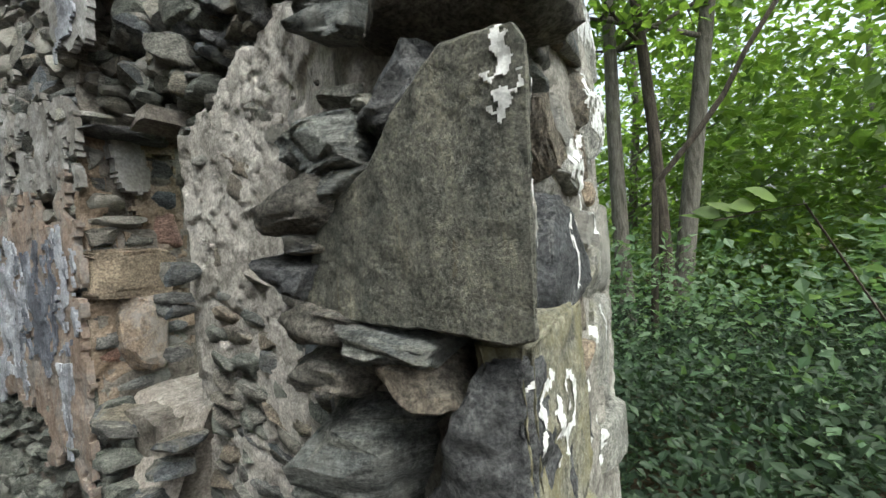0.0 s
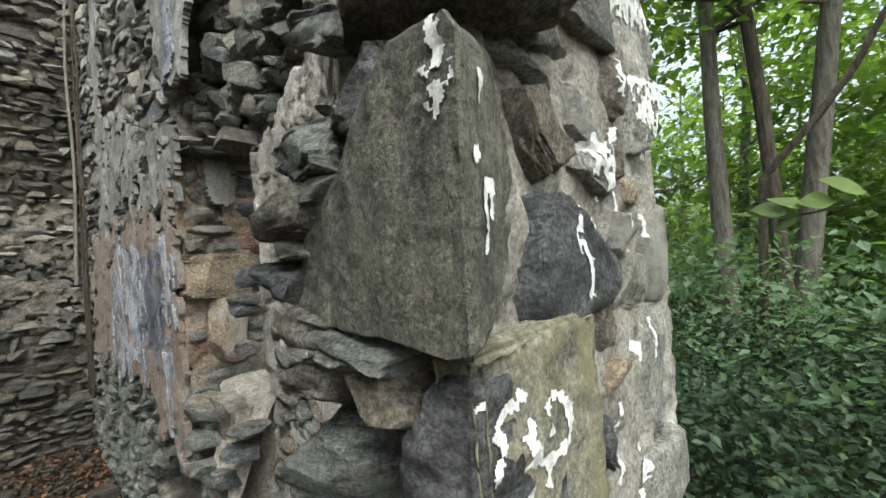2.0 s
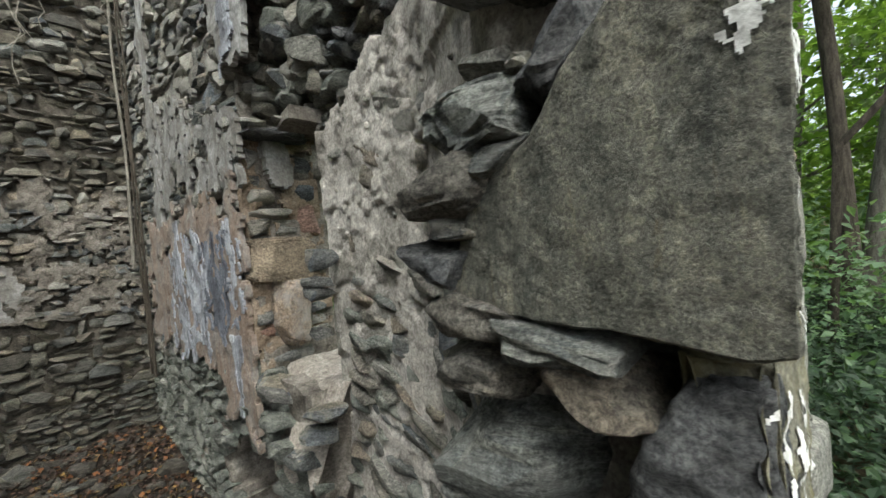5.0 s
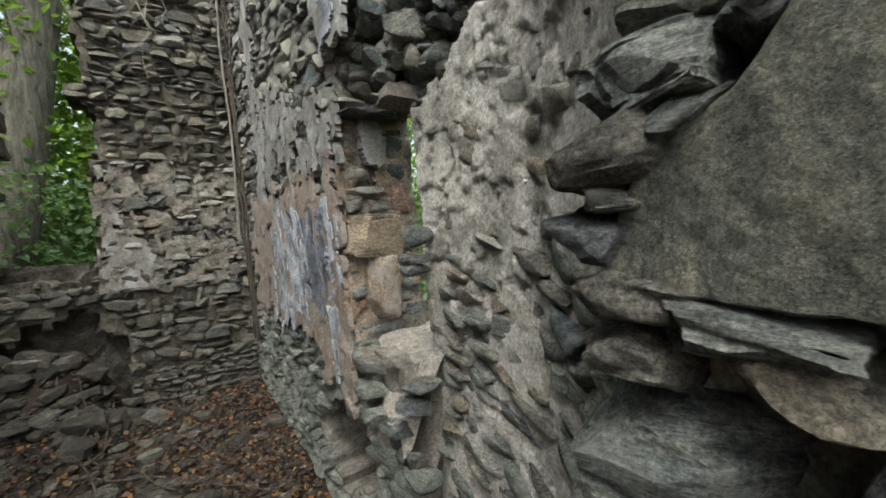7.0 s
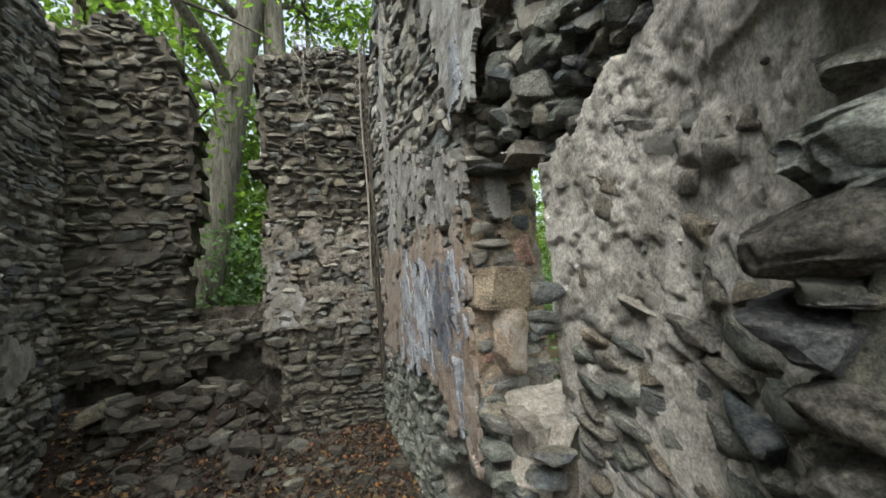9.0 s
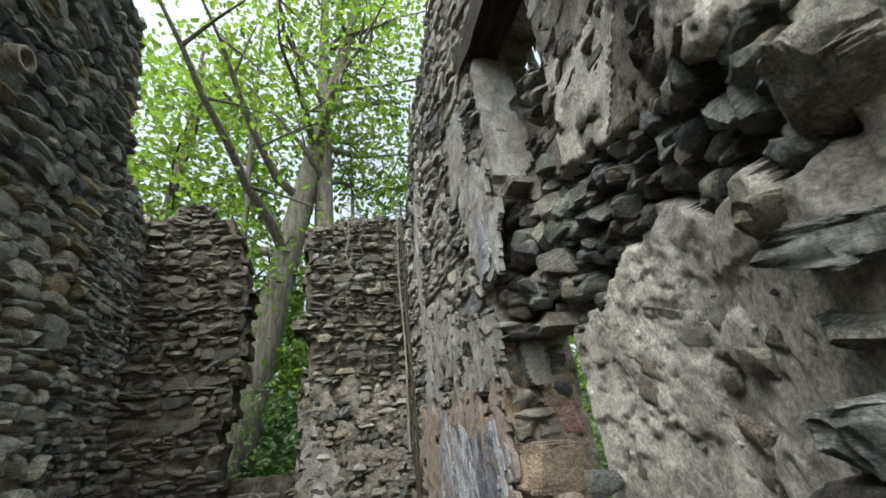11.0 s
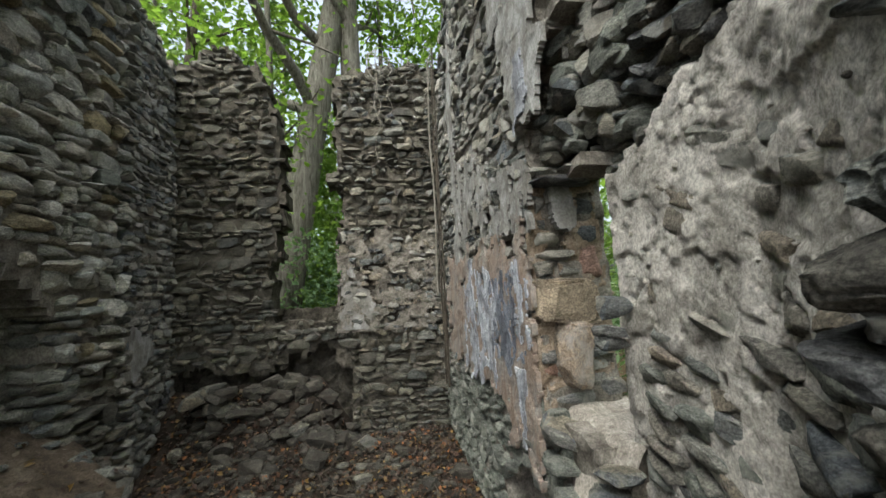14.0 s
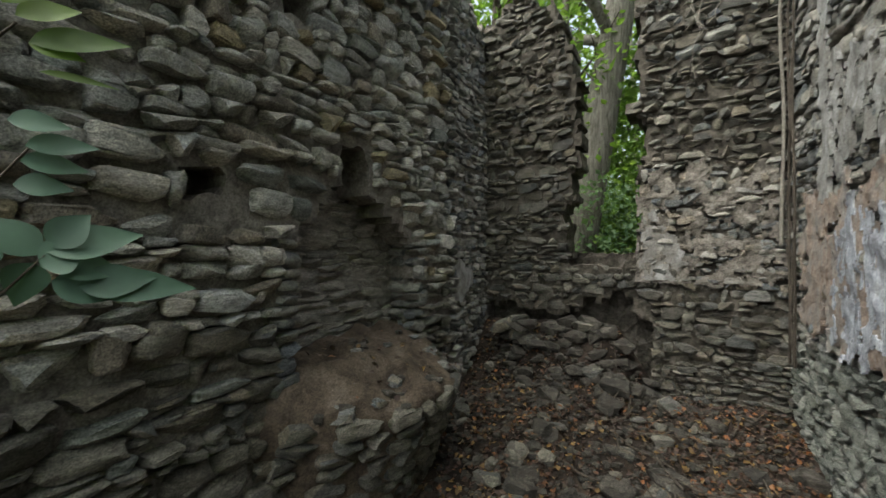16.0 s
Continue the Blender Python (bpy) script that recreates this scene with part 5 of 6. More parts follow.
fire_back = sheet("fireplace_back", (CX - 0.34, 0, 0), (0, 1, 0), (1, 0, 0), 0.4, 3.8, 0.3, 3.6, 0.05, lambda y, z: not (2.4 < y < 2.65 and 2.03 < z < 2.33), 0.1, 0.03, 5, M_SOOT, seed=7, label="sooty stone back of the fireplace", category="wall", kind="structure")
sb = Stones(fire_back, (-2.1, 2.6, 1.4), 300)
sb.lay((CX - 0.32, 0, 0), (0, 1, 0), (1, 0, 0), 1.85, 3.35, 0.6, 2.4, (0.06, 0.12), (0.15, 0.3), lambda y, z: not (2.33 < y < 2.72 and 1.98 < z < 2.38), lambda y, z: M_SOOT, (0.0, 0.035), 0.12, 3, 3)
sb.build()
# flue that goes back into the chimney; its soot black includes the hole's shade
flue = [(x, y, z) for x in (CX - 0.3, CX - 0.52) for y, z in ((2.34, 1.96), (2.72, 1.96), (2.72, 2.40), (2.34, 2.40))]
put("flue", mesh_of("flue", flue, [(0, 1, 5, 4), (1, 2, 6, 5), (2, 3, 7, 6), (3, 0, 4, 7), (4, 5, 6, 7)], M_FLUE), fire_back, label="sooted flue going back into the wall, its shade painted in")
# set-back stretch of the left wall up to the far corner
SX = -2.0
side_in = lambda y, z: z < 4.6 - 0.25 * (y - 4) + ragged(y, 0, 0.15, 4, 8)
wall_left = sheet("wall_left", (SX - 0.02, 0, 0), (0, 1, 0), (1, 0, 0), 3.7, 5.4, -0.3, 5.0, 0.05, side_in, 0.4, 0.02, 6, M_JOINTW, seed=11,
                  label="set-back stretch of rubble wall beside the chimney", category="wall", kind="structure")
sl = Stones(wall_left, (-2.0, 4.2, 1.8), 200)
sl.lay((SX, 0, 0), (0, 1, 0), (1, 0, 0), 3.8, 5.05, -0.2, 4.7, (0.05, 0.095), (0.07, 0.16), side_in, lambda y, z: M_WARM if rnd.random() < 0.5 else M_FIELD, (0.0, 0.04), 0.13, 2, 6)
sl.build()
sheet("plaster", (SX + 0.03, 0, 0), (0, 1, 0), (1, 0, 0), 3.9, 4.7, 0.9, 1.6, 0.02, lambda y, z: (y - 4.3) ** 2 / 0.07 + (z - 1.25) ** 2 / 0.05 < 1 + ragged(y, z, 0.7, 4, 2), 0.05, 0.01, 6, M_PLASTER, wall_left, 12, label="grey smear of lime plaster")

# ---- hearth ----
hv, hn = [], (26, 40)
for i in range(hn[0]):
    for j in range(hn[1]):
        a, y = i / (hn[0] - 1), 1.75 + 1.75 * j / (hn[1] - 1)
        reach = 0.57 * max(0.02, 1 - abs((y - 2.62) / 0.85) ** 2.2)
        x = CX - 0.3 + a * (0.3 + reach)
        z = 0.98 - 0.30 * a ** 1.3 + 0.06 * noise.fractal(Vector((x * 5, y * 5, 2)), 0.7, 2.1, 5)
        hv.append((x, y, z))
hv = np.array(hv)
hi_ = (np.arange(hn[0] - 1)[:, None] * hn[1] + np.arange(hn[1] - 1)[None, :]).ravel()
hq = np.stack([hi_, hi_ + hn[1], hi_ + hn[1] + 1, hi_ + 1], 1)
edge = (hn[0] - 1) * hn[1] + np.arange(hn[1])
foot = hv[edge] * np.array((1, 1, 0)) + np.array((-0.42, 0, -0.4))
k0 = len(hv)
hf = np.array([(edge[j], k0 + j, k0 + j + 1, edge[j + 1]) for j in range(hn[1] - 1)])
hearth = put("hearth", mesh_of("hearth", np.concatenate([hv, foot]), np.concatenate([hq, hf]), M_ASH, True), label="raised stone hearth heaped with brown soil and leaves", category="hearth", kind="structure")
sh = Stones(hearth, (-1.4, 2.6, 0.5), 200)
z = -0.2
while z < 0.66:
    h = rnd.uniform(0.07, 0.12)
    y = 1.8
    while y < 3.4:
        w = rnd.uniform(0.13, 0.26)
        yc = y + w / 2
        reach = 0.57 * max(0.0, 1 - abs((yc - 2.62) / 0.85) ** 2.2)
        slope = -0.52 * 2.2 * abs((yc - 2.62) / 0.85) ** 1.2 * (1 if yc > 2.62 else -1) / 0.85
        under = 0.40 * max(0, 0.64 - z)
        # hearth front in the shaded stone tone, shade painted in
        sh.add(Matrix.Translation((CX + reach - 0.03 - under, yc, z + h / 2)) @ pose(0, 0, 0, rnd.gauss(0, 4), rnd.gauss(0, 4), math.degrees(-math.atan(slope)) * 0.9) @ Matrix.Diagonal((0.18, w * 1.05, h, 1)), M_SHADEFIELD, 3)
        y += w * 0.95
    z += h
sh.build()
for i in range(34):
    y = rnd.uniform(1.95, 3.25)
    reach = 0.57 * max(0.02, 1 - abs((y - 2.62) / 0.85) ** 2.2)
    a = rnd.choice([rnd.uniform(0.2, 1.0), rnd.uniform(0.85, 1.0)])
    w = rnd.uniform(0.05, 0.15)
    hero("hearth_rubble", (CX - 0.3 + a * (0.28 + reach), y, 0.985 - 0.3 * a ** 1.3), (w, w * rnd.uniform(0.7, 1.2), w * 0.5), (rnd.gauss(0, 10), rnd.gauss(0, 10), rnd.uniform(0, 360)), rnd.choice([M_RUBBLE, M_FIELD]), 700 + i, sub=2, label="loose stone half sunk in the soil on the hearth", category="stone", group="stones on the hearth")
hero("hearth_stone", (-1.62, 2.28, 0.72), (0.17, 0.2, 0.09), (4, 0, 20), M_WARM, 71, sub=3, label="rounded grey stone lying on the hearth's edge", category="stone")

# ---- rubble, litter and sticks on the floor ----
for i in range(210):
    x, y = rnd.uniform(-1.75, 0.85), rnd.uniform(2.5, 4.95)
    if x > 0.3 and rnd.random() < 0.6:
        continue
    if x < -1.2 and y < 3.35:
        continue
    s = rnd.choice([rnd.uniform(0.06, 0.13), rnd.uniform(0.08, 0.16), rnd.uniform(0.12, 0.25)])
    hero("rubble_stone", (x, y, floor_z(x, y) + s * 0.1), (s, s * rnd.uniform(0.6, 1), s * rnd.uniform(0.35, 0.6)), (rnd.gauss(0, 14), rnd.gauss(0, 14), rnd.uniform(0, 360)),
         rnd.choice([M_RUBBLE, M_RUBBLE, M_RUBBLE, M_SHADEFIELD]), 400 + i, sub=2, label="fallen fieldstone lying among dead leaves on the floor", category="stone", group="rubble on the floor")
for i in range(26):
    x, y = rnd.uniform(-1.15, 0.3), rnd.uniform(1.6, 2.5)
    s = rnd.uniform(0.09, 0.2)
    hero("rubble_stone", (x, y, floor_z(x, y) + s * 0.12), (s, s * rnd.uniform(0.6, 1), s * rnd.uniform(0.4, 0.65)), (rnd.gauss(0, 14), rnd.gauss(0, 14), rnd.uniform(0, 360)),
         rnd.choice([M_RUBBLE, M_FIELD, M_RUBBLE]), 900 + i, sub=3, label="fallen grey fieldstone lying before the hearth", category="stone", group="rubble on the floor")
for i in range(40):
    x = rnd.uniform(-1.6, -0.15)
    y = 5.0 - rnd.random() ** 1.5 * 0.55
    s = rnd.uniform(0.12, 0.28)
    hero("rubble_stone", (x, y, floor_z(x, y) + s * 0.1), (s, s * rnd.uniform(0.6, 1), s * rnd.uniform(0.4, 0.6)), (rnd.gauss(0, 16), rnd.gauss(0, 16), rnd.uniform(0, 360)),
         M_RUBBLE, 950 + i, sub=2, label="broken fieldstone heaped at the far wall's foot", category="stone", group="rubble on the floor")
for i in range(26):
    lift = rnd.random()
    x, y, w = -1.47 + rnd.uniform(-0.3, 0.3) * (1.1 - 0.5 * lift), 4.78 + rnd.uniform(-0.1, 0.14), rnd.uniform(0.14, 0.27)
    hero("heaped_stone", (x, y, 0.3 + 0.5 * lift), (w, w * 0.8, w * rnd.uniform(0.35, 0.55)), (rnd.gauss(0, 6), rnd.gauss(0, 6), rnd.uniform(-30, 30)), rnd.choice((M_RUBBLE, M_SHADEFIELD)), 1000 + i, sub=2,
         label="dark fieldstone in the broken stub by the far wall", category="stone", group="stub of fallen masonry")
vs, fs, base = [], [], 0
for i in range(2200):
    x, y = rnd.uniform(-1.9, 0.9), rnd.uniform(1.6, 5.0)
    s = rnd.uniform(0.02, 0.07)
    m = np.array(pose(x, y, floor_z(x, y) + 0.2 * s, rnd.uniform(-30, 30), rnd.uniform(-30, 30), rnd.uniform(0, 360)) @ Matrix.Diagonal((s, s, s * 0.6, 1)))
    vs.append(TPL[1][i % 20] @ m[:3, :3].T + m[:3, 3])
    fs.append(ICO[1][1] + base)
    base += len(vs[-1])
put("stone_chips", mesh_of("stone_chips", np.concatenate(vs), np.concatenate(fs), M_RUBBLE), label="small stone chips strewn over the floor", category="rubble", kind="stuff")
c = []
while len(c) < 9500:
    x, y = rnd.uniform(-1.95, 0.92), rnd.uniform(1.6, 5.0)
    if noise.noise(Vector((x * 1.6, y * 1.6, 7))) + rnd.uniform(-0.5, 0.5) > -0.3:
        c.append((x, y, floor_z(x, y) + rnd.uniform(0.008, 0.03)))
for i in range(60):
    x, y = rnd.uniform(-1.95, -1.35), rnd.uniform(2.1, 3.1)
    c.append((x, y, 0.98 - 0.3 * ((x + 2.1) / 0.8) ** 1.3 + 0.03))
put("fallen_leaves", mesh_of("fallen_leaves", *leaves(c, 0.033, 5, 0.0, 1.3), M_FALLEN), label="brown, orange and yellow fallen leaves on the floor", category="leaves", kind="stuff")
for i in range(22):
    x, y, a, l = rnd.uniform(-0.7, 0.75), rnd.uniform(3.0, 4.6), rnd.uniform(0, math.pi), rnd.uniform(0.3, 0.7)
    p0, p1 = Vector((x, y, 0)), Vector((x + l * math.cos(a), y + l * math.sin(a), 0))
    pts = [p0.lerp(p1, t / 5) + Vector((0, 0.02 * math.sin(t * 1.7 + i), 0)) for t in range(6)]
    pts = [Vector((max(-1.7, min(0.86, p.x)), min(4.9, p.y), floor_z(p.x, p.y) + 0.03 + 0.02 * (i % 3))) for p in pts]
    v, f = tube(pts, [0.008 * (1 - 0.1 * t) for t in range(6)], 5, i)
    put("stick", mesh_of("stick", v, f, M_DARKBARK), label="thin dead stick lying on the rubble", category="stick", group="dead sticks")

# ---- vines ----
v, f = tube([(0.86 + 0.012 * math.sin(z * 3), 4.96 - 0.01 * math.sin(z * 5), z) for z in np.linspace(1.62, 4.55, 14)], [0.015 - 0.0004 * i for i in range(14)], 8, 1)
put("vine_stem", mesh_of("vine_stem", v, f, M_VINE, True), label="thick dry vine stem climbing the wall's corner", category="vine", group="vines")
for i in range(10):
    x0 = rnd.uniform(0.15, 0.92)
    top_z, low_z = 4.5 + rnd.uniform(0, 0.2), rnd.uniform(3.2, 4.2)
    pts = [(x0 + 0.22 * noise.noise(Vector((t * 0.45, i * 3.3, 0))) + 0.05 * t / 10 * (i % 3 - 1), 4.93 - 0.03 * noise.noise(Vector((t * 0.7, i, 5))), top_z + (low_z - top_z) * t / 10) for t in range(11)]
    v, f = tube(pts, [0.006 - 0.0003 * t for t in range(11)], 5, i)
    put("vine_stem", mesh_of("vine_stem", v, f, M_VINE), label="thin dry vine hanging over the wall", category="vine", group="vines")
for i in range(4):
    y0 = rnd.uniform(4.75, 4.98)
    pts = [(0.9 + 0.02 * noise.noise(Vector((t, i, 2))), y0 + 0.14 * noise.noise(Vector((t * 0.5, i * 2.7, 9))), 0.6 + 0.4 * t) for t in range(11)]
    v, f = tube(pts, [0.011 - 0.0006 * t for t in range(11)], 5, i)
    put("vine_stem", mesh_of("vine_stem", v, f, M_DARKBARK), label="dark dry vine creeping up the wall's corner", category="vine", group="vines")


# ---- the wood ----
def tree(x, y, height, r, lean=(0, 0), crown=0.45, spread=2.2, count=2500, seed=0, mat=M_BARK, leaf=0.11, limbs=9, bent=0.25, label="tall grey-barked tree with green leaves"):
    g = random.Random(seed)
    z0 = floor_z(x, y) - 0.15
    bend = [(lean[0] * t + bent * noise.noise(Vector((t * 3, seed * 1.37, 0.5))), lean[1] * t + bent * noise.noise(Vector((t * 3, seed * 1.37, 5.5)))) for t in np.linspace(0, 1, 12)]
    axis = [Vector((x + bend[i][0], y + bend[i][1], z0 + height * i / 11)) for i in range(12)]
    rad = [r * (1.25 if i == 0 else 1) * (1 - 0.72 * i / 11) for i in range(12)]
    parts, tips = [tube(axis, rad, 12, seed, 0.12)], []
    for b in range(limbs):
        t = crown + (1 - crown) * (b + g.random()) / limbs
        i = min(10, int(t * 11))
        p = axis[i]
        a = g.uniform(0, 2 * math.pi)
        ln = spread * g.uniform(0.5, 1.1) * (1.25 - 0.7 * (t - crown) / (1 - crown + 0.01))
        pts, q = [p], Vector((math.cos(a), math.sin(a), g.uniform(0.25, 0.8)))
        for s in range(1, 7):
            q = (q + Vector((g.gauss(0, 0.18), g.gauss(0, 0.18), g.gauss(0.02, 0.12)))).normalized()
            pts.append(pts[-1] + q * ln / 6)
            if s > 1:
                tips.append(pts[-1])
        parts.append(tube(pts, [rad[i] * 0.42 * (1 - 0.13 * s) for s in range(7)], 6, seed + b))
        for s in (2, 3, 4, 5):
            w = Vector((g.gauss(0, 1), g.gauss(0, 1), g.gauss(0.1, 0.6))).normalized() * ln * 0.3
            parts.append(tube([pts[s], pts[s] + w * 0.5 + Vector((0, 0, 0.04)), pts[s] + w], [rad[i] * 0.16, rad[i] * 0.1, rad[i] * 0.04], 4, b))
            tips += [pts[s] + w, pts[s] + w * 0.6]
    t_ = tagged(new("tree"), label, "tree", "trees of the wood")
    t_.location = (x, y, z0)
    v, f = join(parts)
    put("trunk", mesh_of("trunk", v - np.array((x, y, z0)), f, mat, True), t_)
    gg = np.random.default_rng(seed)
    tp = np.array([p[:] for p in tips])
    pick = tp[gg.integers(0, len(tp), count)]
    cen = pick + gg.normal(0, 1, (count, 3)) * np.array((0.38, 0.38, 0.22)) * spread / 2.2
    put("crown", mesh_of("crown", *leaves(cen - np.array((x, y, z0)), leaf, seed + 9), M_LEAF), t_)
    return t_


tree(-1.70, 7.4, 14, 0.34, (2.5, 0.4), 0.38, 4.0, 3000, 21, leaf=0.095, limbs=14, bent=0.05, label="large leaning grey tree trunk seen through the wall's gap")
tree(-0.05, 7.6, 15, 0.26, (-0.25, 0.2), 0.42, 3.6, 2600, 22, leaf=0.095, limbs=11, bent=0.06)
tree(0.45, 8.6, 10, 0.09, (-0.1, 0.3), 0.3, 2.6, 2000, 23, leaf=0.09)
tree(-1.95, 7.9, 12, 0.1, (0.2, 0.3), 0.3, 2.6, 2000, 24, leaf=0.09)
tree(-4.6, 10.5, 14, 0.17, (0.6, 0.1), 0.22, 3.8, 3200, 45, M_DARKBARK, 0.12)
tree(-3.6, 8.5, 11, 0.16, (0.5, 0.2), 0.25, 3.2, 2600, 25, M_DARKBARK)
tree(1.6, 9.2, 11, 0.12, (0.6, 0.2), 0.28, 3.0, 2200, 26)
tree(6.75, 0.68, 13, 0.13, (0.3, -0.2), 0.34, 2.6, 3200, 27, bent=0.08)
tree(6.85, 0.0, 13, 0.1, (0.2, 0.5), 0.36, 2.6, 3000, 28, M_DARKBARK, bent=0.12)
tree(6.95, -0.02, 13, 0.14, (0.6, -1.7), 0.36, 2.6, 3000, 29, bent=0.1)
# unseen tree behind the camera, added to hold off light from overhead
tree(0.4, -4.4, 15, 0.22, (0.0, 2.0), 0.55, 4.8, 4500, 43, leaf=0.16, limbs=12)
for i in range(64):
    a = radians(-75 + 260 * (i + rnd.random() * 0.8) / 64)
    d = rnd.uniform(9, 30)
    x, y = d * math.cos(a), 2 + d * math.sin(a)
    if d < 16 and -30 < math.degrees(math.atan2(y - 0.1, x - 0.2)) < -5:
        continue
    tree(x, y, rnd.uniform(8, 15), rnd.uniform(0.07, 0.2), (rnd.gauss(0, 0.6), rnd.gauss(0, 0.6)), rnd.uniform(0.1, 0.3), rnd.uniform(2.6, 3.8), 1500, 50 + i, rnd.choice([M_BARK, M_DARKBARK]), 0.17)


def thicket(name, count, r0, r1, a0, a1, zmax, size, seed, label, centre=(0.5, 2.0), mat=None):
    """Undergrowth: leaves gathered round many small twig heads."""
    g = np.random.default_rng(seed)
    heads = count // 22
    a, d = np.radians(g.uniform(a0, a1, heads)), np.sqrt(g.uniform(r0 ** 2, r1 ** 2, heads))
    hx, hy = centre[0] + d * np.cos(a), centre[1] + d * np.sin(a)
    ok = ~((hx > -2.7) & (hx < 1.75) & (hy > -1.0) & (hy < 5.7))
    hx, hy = hx[ok], hy[ok]
    hz = np.array([floor_z(p, q) for p, q in zip(hx, hy)]) + zmax * g.random(len(hx)) ** 1.3
    h = np.stack([hx, hy, hz], 1)
    cen = np.repeat(h, 22, 0) + g.normal(0, 1, (len(h) * 22, 3)) * np.array((3.2, 3.2, 1.5)) * size
    return put(name, mesh_of(name, *leaves(cen, size, seed), mat or M_UNDER), label=label, category="undergrowth", kind="stuff")


# lowest belt in the shaded leaf tones, higher and farther ones in the hazed
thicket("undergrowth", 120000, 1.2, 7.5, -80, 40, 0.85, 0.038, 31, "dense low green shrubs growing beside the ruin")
thicket("undergrowth", 20000, 2.8, 8, -75, 35, 1.5, 0.042, 38, "soft green shrubs beside the ruin", mat=M_SHRUB)
thicket("undergrowth", 45000, 5.0, 14, -80, 185, 1.9, 0.09, 32, "green shrubs under the trees", mat=M_SHRUB)
thicket("undergrowth", 16000, 4.4, 9, 84, 116, 2.6, 0.06, 35, "green shrubs behind the broken wall, haze and light in their tone", mat=M_SHRUB)
thicket("saplings", 26000, 5.5, 11, 82, 118, 5.0, 0.085, 36, "green saplings behind the broken wall", mat=M_LEAF)
thicket("saplings", 16000, 8, 15, -32, -2, 7.5, 0.15, 37, "leafy saplings beside the ruin", centre=(0.2, 0.1), mat=M_LEAF)
thicket("saplings", 40000, 8, 20, -80, 190, 5.0, 0.15, 34, "leafy saplings under the tall trees", mat=M_LEAF)
thicket("far_thicket", 36000, 20, 45, -80, 200, 10.0, 0.4, 33, "distant green wood between the trunks", mat=M_LEAF)


# ---- near twigs ----
def broad_leaf(name, base, tip, width, normal, parent, mat, droop=0.1):
    """A broad pointed leaf with a folded midrib."""
    b, t_, n = Vector(base), Vector(tip), Vector(normal).normalized()
    d = t_ - b
    s = d.cross(n).normalized()
    vs, fs = [], []
    for i in range(11):
        u = i / 10
        w = 1.35 * width * math.sin(math.pi * u ** 0.75) * (1 - 0.25 * u)
        c_ = b + d * u - n * droop * d.length * u * u
        vs += [c_ - s * w / 2 + n * w * 0.12, c_, c_ + s * w / 2 + n * w * 0.12]
    for i in range(10):
        for k in range(2):
            fs.append((i * 3 + k, i * 3 + k + 1, i * 3 + k + 4, i * 3 + k + 3))
    return put(name, mesh_of(name, np.array([v[:] for v in vs]), fs, mat, True), parent)


def sprig(name, stem, leaf_list, label, mat, r=0.003):
    """A thin twig with its broad leaves."""
    twig = tagged(new(name), label, "plant")
    twig.location = stem[0]
    o = Vector(stem[0])
    v, f = tube([Vector(p) - o for p in stem], [r * (1 - 0.6 * i / len(stem)) for i in range(len(stem))], 5, 1)
    put("stem", mesh_of("stem", v, f, M_DARKBARK, True), twig)
    for base, tip, width, nrm in leaf_list:
        broad_leaf("leaf", Vector(base) - o, Vector(tip) - o, width, nrm, twig, mat)
    return twig


FACE = (0.85, -0.2, 0.5)
sprig("shrub_branch", [(-0.75, 0.42, 0.0), (-0.74, 0.5, 0.9), (-0.70, 0.58, 1.5), (-0.674, 0.655, 1.60)], [
    ((-0.675, 0.655, 1.605), (-0.645, 0.76, 1.635), 0.045, FACE), ((-0.675, 0.65, 1.60), (-0.70, 0.60, 1.655), 0.04, FACE), ((-0.675, 0.66, 1.61), (-0.66, 0.70, 1.66), 0.04, FACE),
    ((-0.672, 0.66, 1.59), (-0.65, 0.735, 1.575), 0.04, FACE), ((-0.66, 0.69, 1.555), (-0.61, 0.82, 1.55), 0.045, FACE), ((-0.67, 0.66, 1.565), (-0.645, 0.735, 1.54), 0.045, FACE), ((-0.68, 0.645, 1.59), (-0.69, 0.63, 1.535), 0.04, FACE), ((-0.672, 0.65, 1.585), (-0.66, 0.69, 1.61), 0.045, FACE), ((-0.685, 0.62, 1.60), (-0.70, 0.57, 1.60), 0.05, FACE), ((-0.66, 0.685, 1.556), (-0.63, 0.77, 1.568), 0.045, FACE), ((-0.69, 0.61, 1.55), (-0.70, 0.565, 1.53), 0.05, FACE)],
    "green shrub branch with broad leaves beside the chimney wall", M_NEARLEAF)
sprig("shrub_branch", [(-0.78, 0.36, 0.0), (-0.78, 0.45, 1.0), (-0.72, 0.56, 1.6), (-0.665, 0.64, 1.74)], [
    ((-0.665, 0.635, 1.74), (-0.655, 0.71, 1.755), 0.03, FACE), ((-0.665, 0.63, 1.72), (-0.66, 0.70, 1.72), 0.03, FACE), ((-0.67, 0.625, 1.69), (-0.65, 0.68, 1.69), 0.03, FACE), ((-0.67, 0.62, 1.77), (-0.655, 0.68, 1.775), 0.03, FACE)],
    "green shrub branch with long pale leaves", M_NEARLEAF)
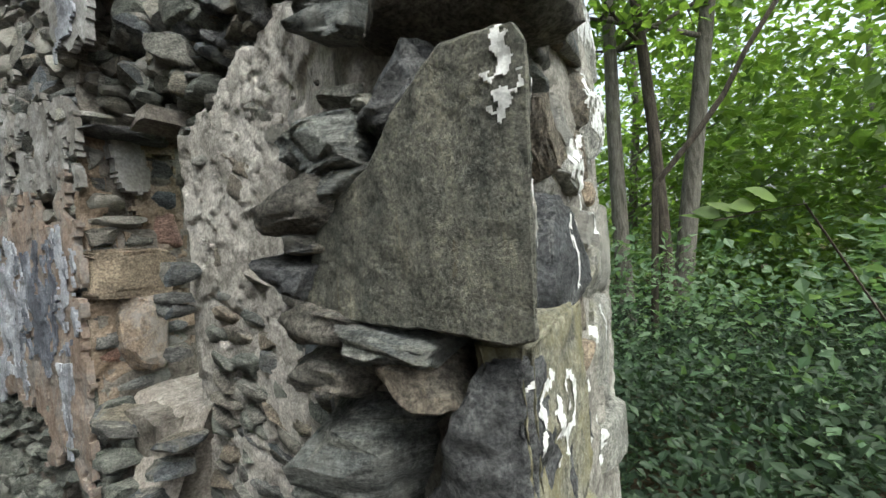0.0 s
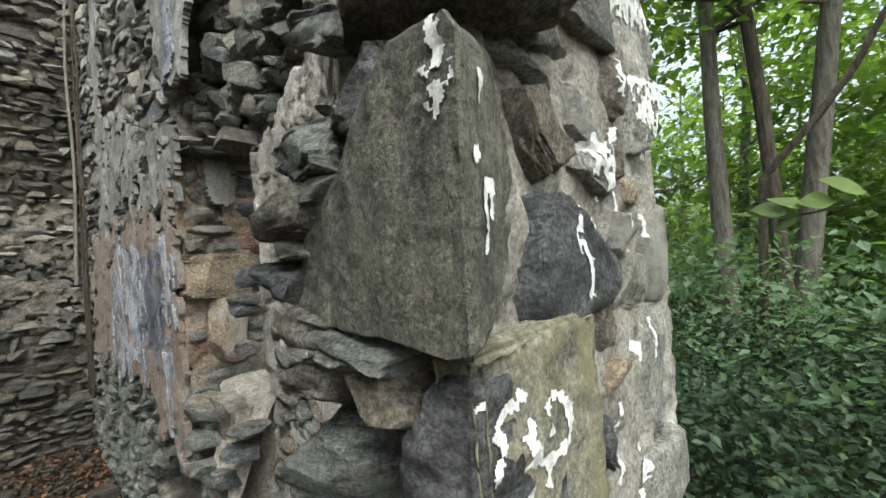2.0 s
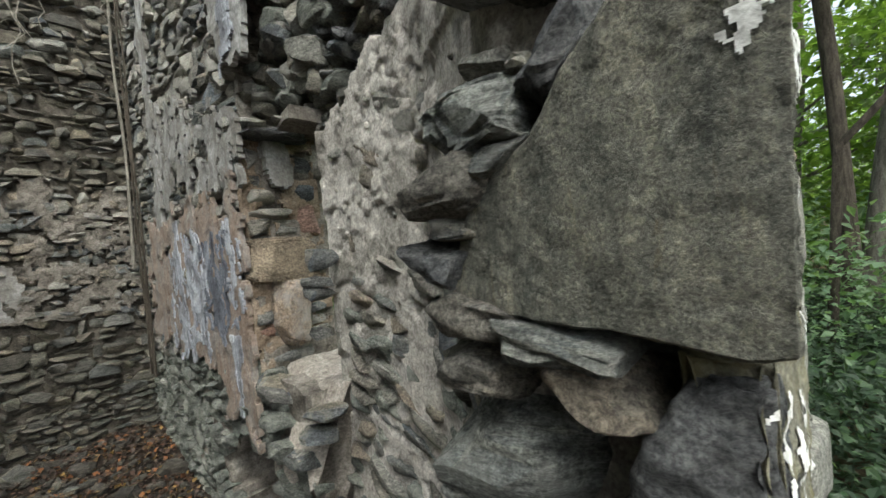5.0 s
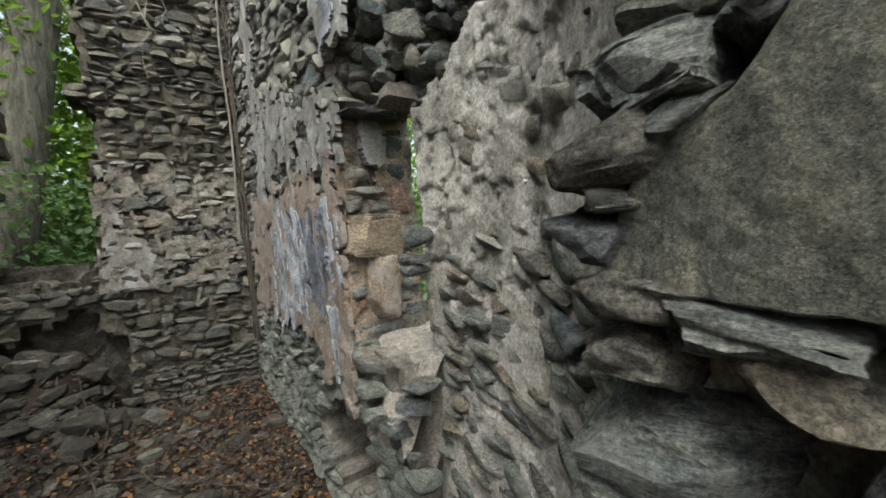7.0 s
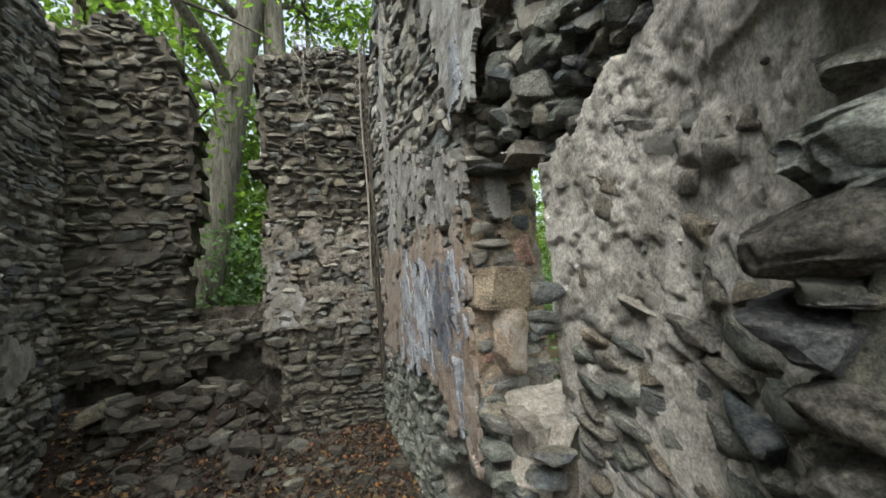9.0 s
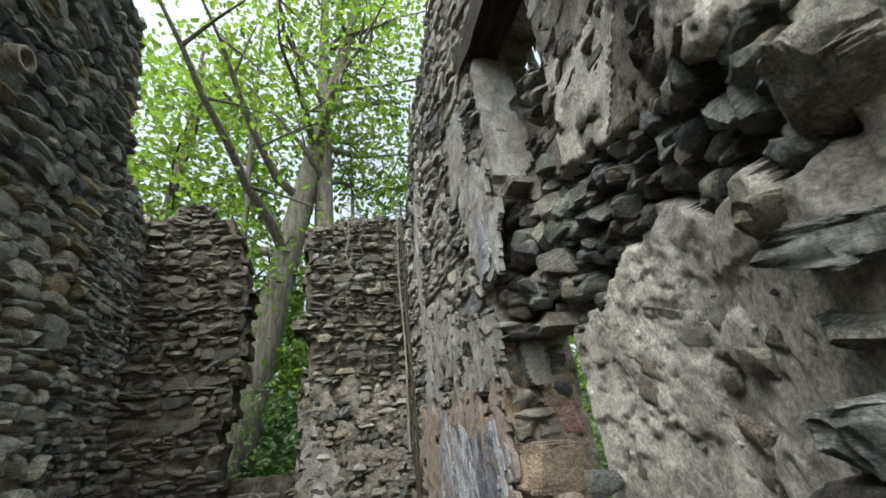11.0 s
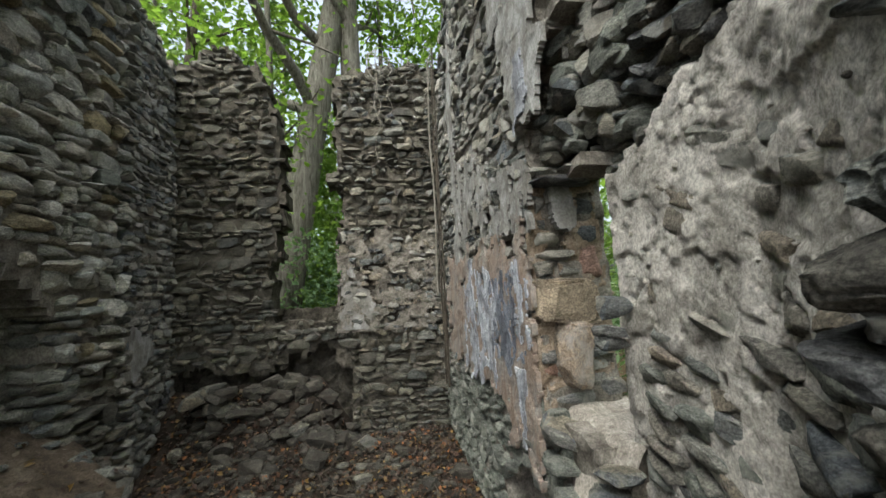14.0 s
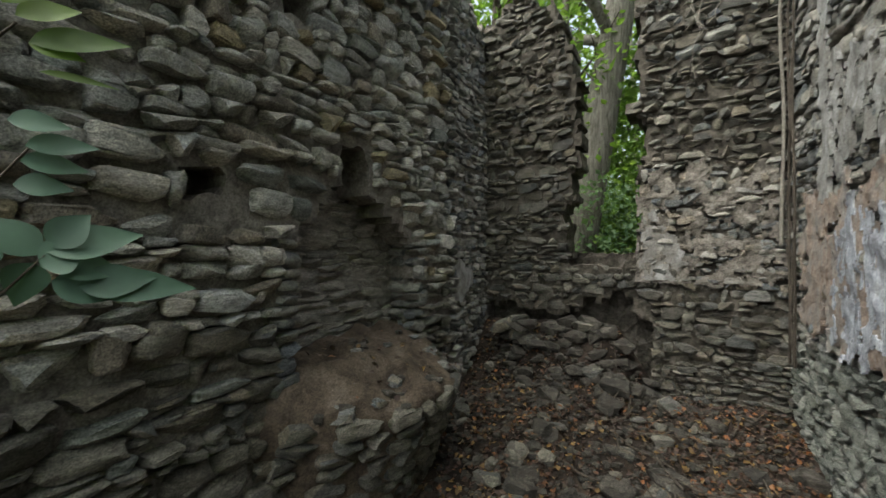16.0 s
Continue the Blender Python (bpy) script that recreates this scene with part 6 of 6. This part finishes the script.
sprig("shrub_branch", [(-0.76, 0.38, 0.0), (-0.74, 0.45, 1.2), (-0.66, 0.57, 1.8), (-0.63, 0.62, 1.88)], [
    ((-0.63, 0.63, 1.86), (-0.605, 0.73, 1.90), 0.035, FACE), ((-0.63, 0.63, 1.86), (-0.61, 0.68, 1.855), 0.03, FACE), ((-0.635, 0.62, 1.89), (-0.62, 0.68, 1.925), 0.03, FACE), ((-0.635, 0.61, 1.90), (-0.63, 0.63, 1.95), 0.03, FACE), ((-0.635, 0.64, 1.83), (-0.615, 0.72, 1.835), 0.012, FACE)],
    "bright green shrub branch with lit leaves", M_LEAF)
SIDE = (-0.6, 0.3, 0.75)
sprig("twig_with_leaves", [(1.6, -0.6, 0.0), (1.45, -0.4, 1.1), (1.25, -0.12, 1.62), (1.2, -0.02, 1.61), (1.199, 0.044, 1.60)], [
    ((1.199, 0.04, 1.604), (1.194, 0.115, 1.625), 0.012, SIDE), ((1.199, 0.03, 1.61), (1.195, 0.085, 1.628), 0.035, SIDE), ((1.2, 0.0, 1.615), (1.196, 0.06, 1.645), 0.02, SIDE),
    ((1.2, -0.03, 1.62), (1.195, 0.02, 1.63), 0.04, SIDE), ((1.22, -0.07, 1.63), (1.194, -0.01, 1.668), 0.035, SIDE), ((1.2, 0.02, 1.60), (1.198, 0.05, 1.585), 0.03, SIDE)],
    "thin twig with green leaves beside the wall end", M_LEAF)
v, f = tube([[5.2, -1.25, 4.13], [5.2, -1.01, 3.75], [5.2, -0.74, 3.34], [5.2, -0.53, 2.94], [5.2, -0.27, 2.59], [5.2, 0.15, 2.11], [5.6, 0.3, 0.0]], [0.02, 0.024, 0.026, 0.03, 0.033, 0.036, 0.045], 7, 4)
put("fallen_branch", mesh_of("fallen_branch", v, f, M_DARKBARK, True), label="dark bare branch fallen aslant against a trunk", category="branch")
# clay pipe end built into the chimney wall
pv, pf = [], []
for rr, xx in ((0.08, CX - 0.25), (0.08, CX + 0.1), (0.056, CX + 0.1), (0.056, CX - 0.25)):
    pv += [(xx, 2.46 + rr * math.cos(2 * math.pi * k / 20), 4.05 + rr * math.sin(2 * math.pi * k / 20)) for k in range(20)]
pf = [(a * 20 + k, a * 20 + (k + 1) % 20, a * 20 + 20 + (k + 1) % 20, a * 20 + 20 + k) for a in range(3) for k in range(20)]
put("clay_pipe", mesh_of("clay_pipe", pv, pf, M_CLAY, True), label="round clay pipe end built into the chimney wall", category="pipe")
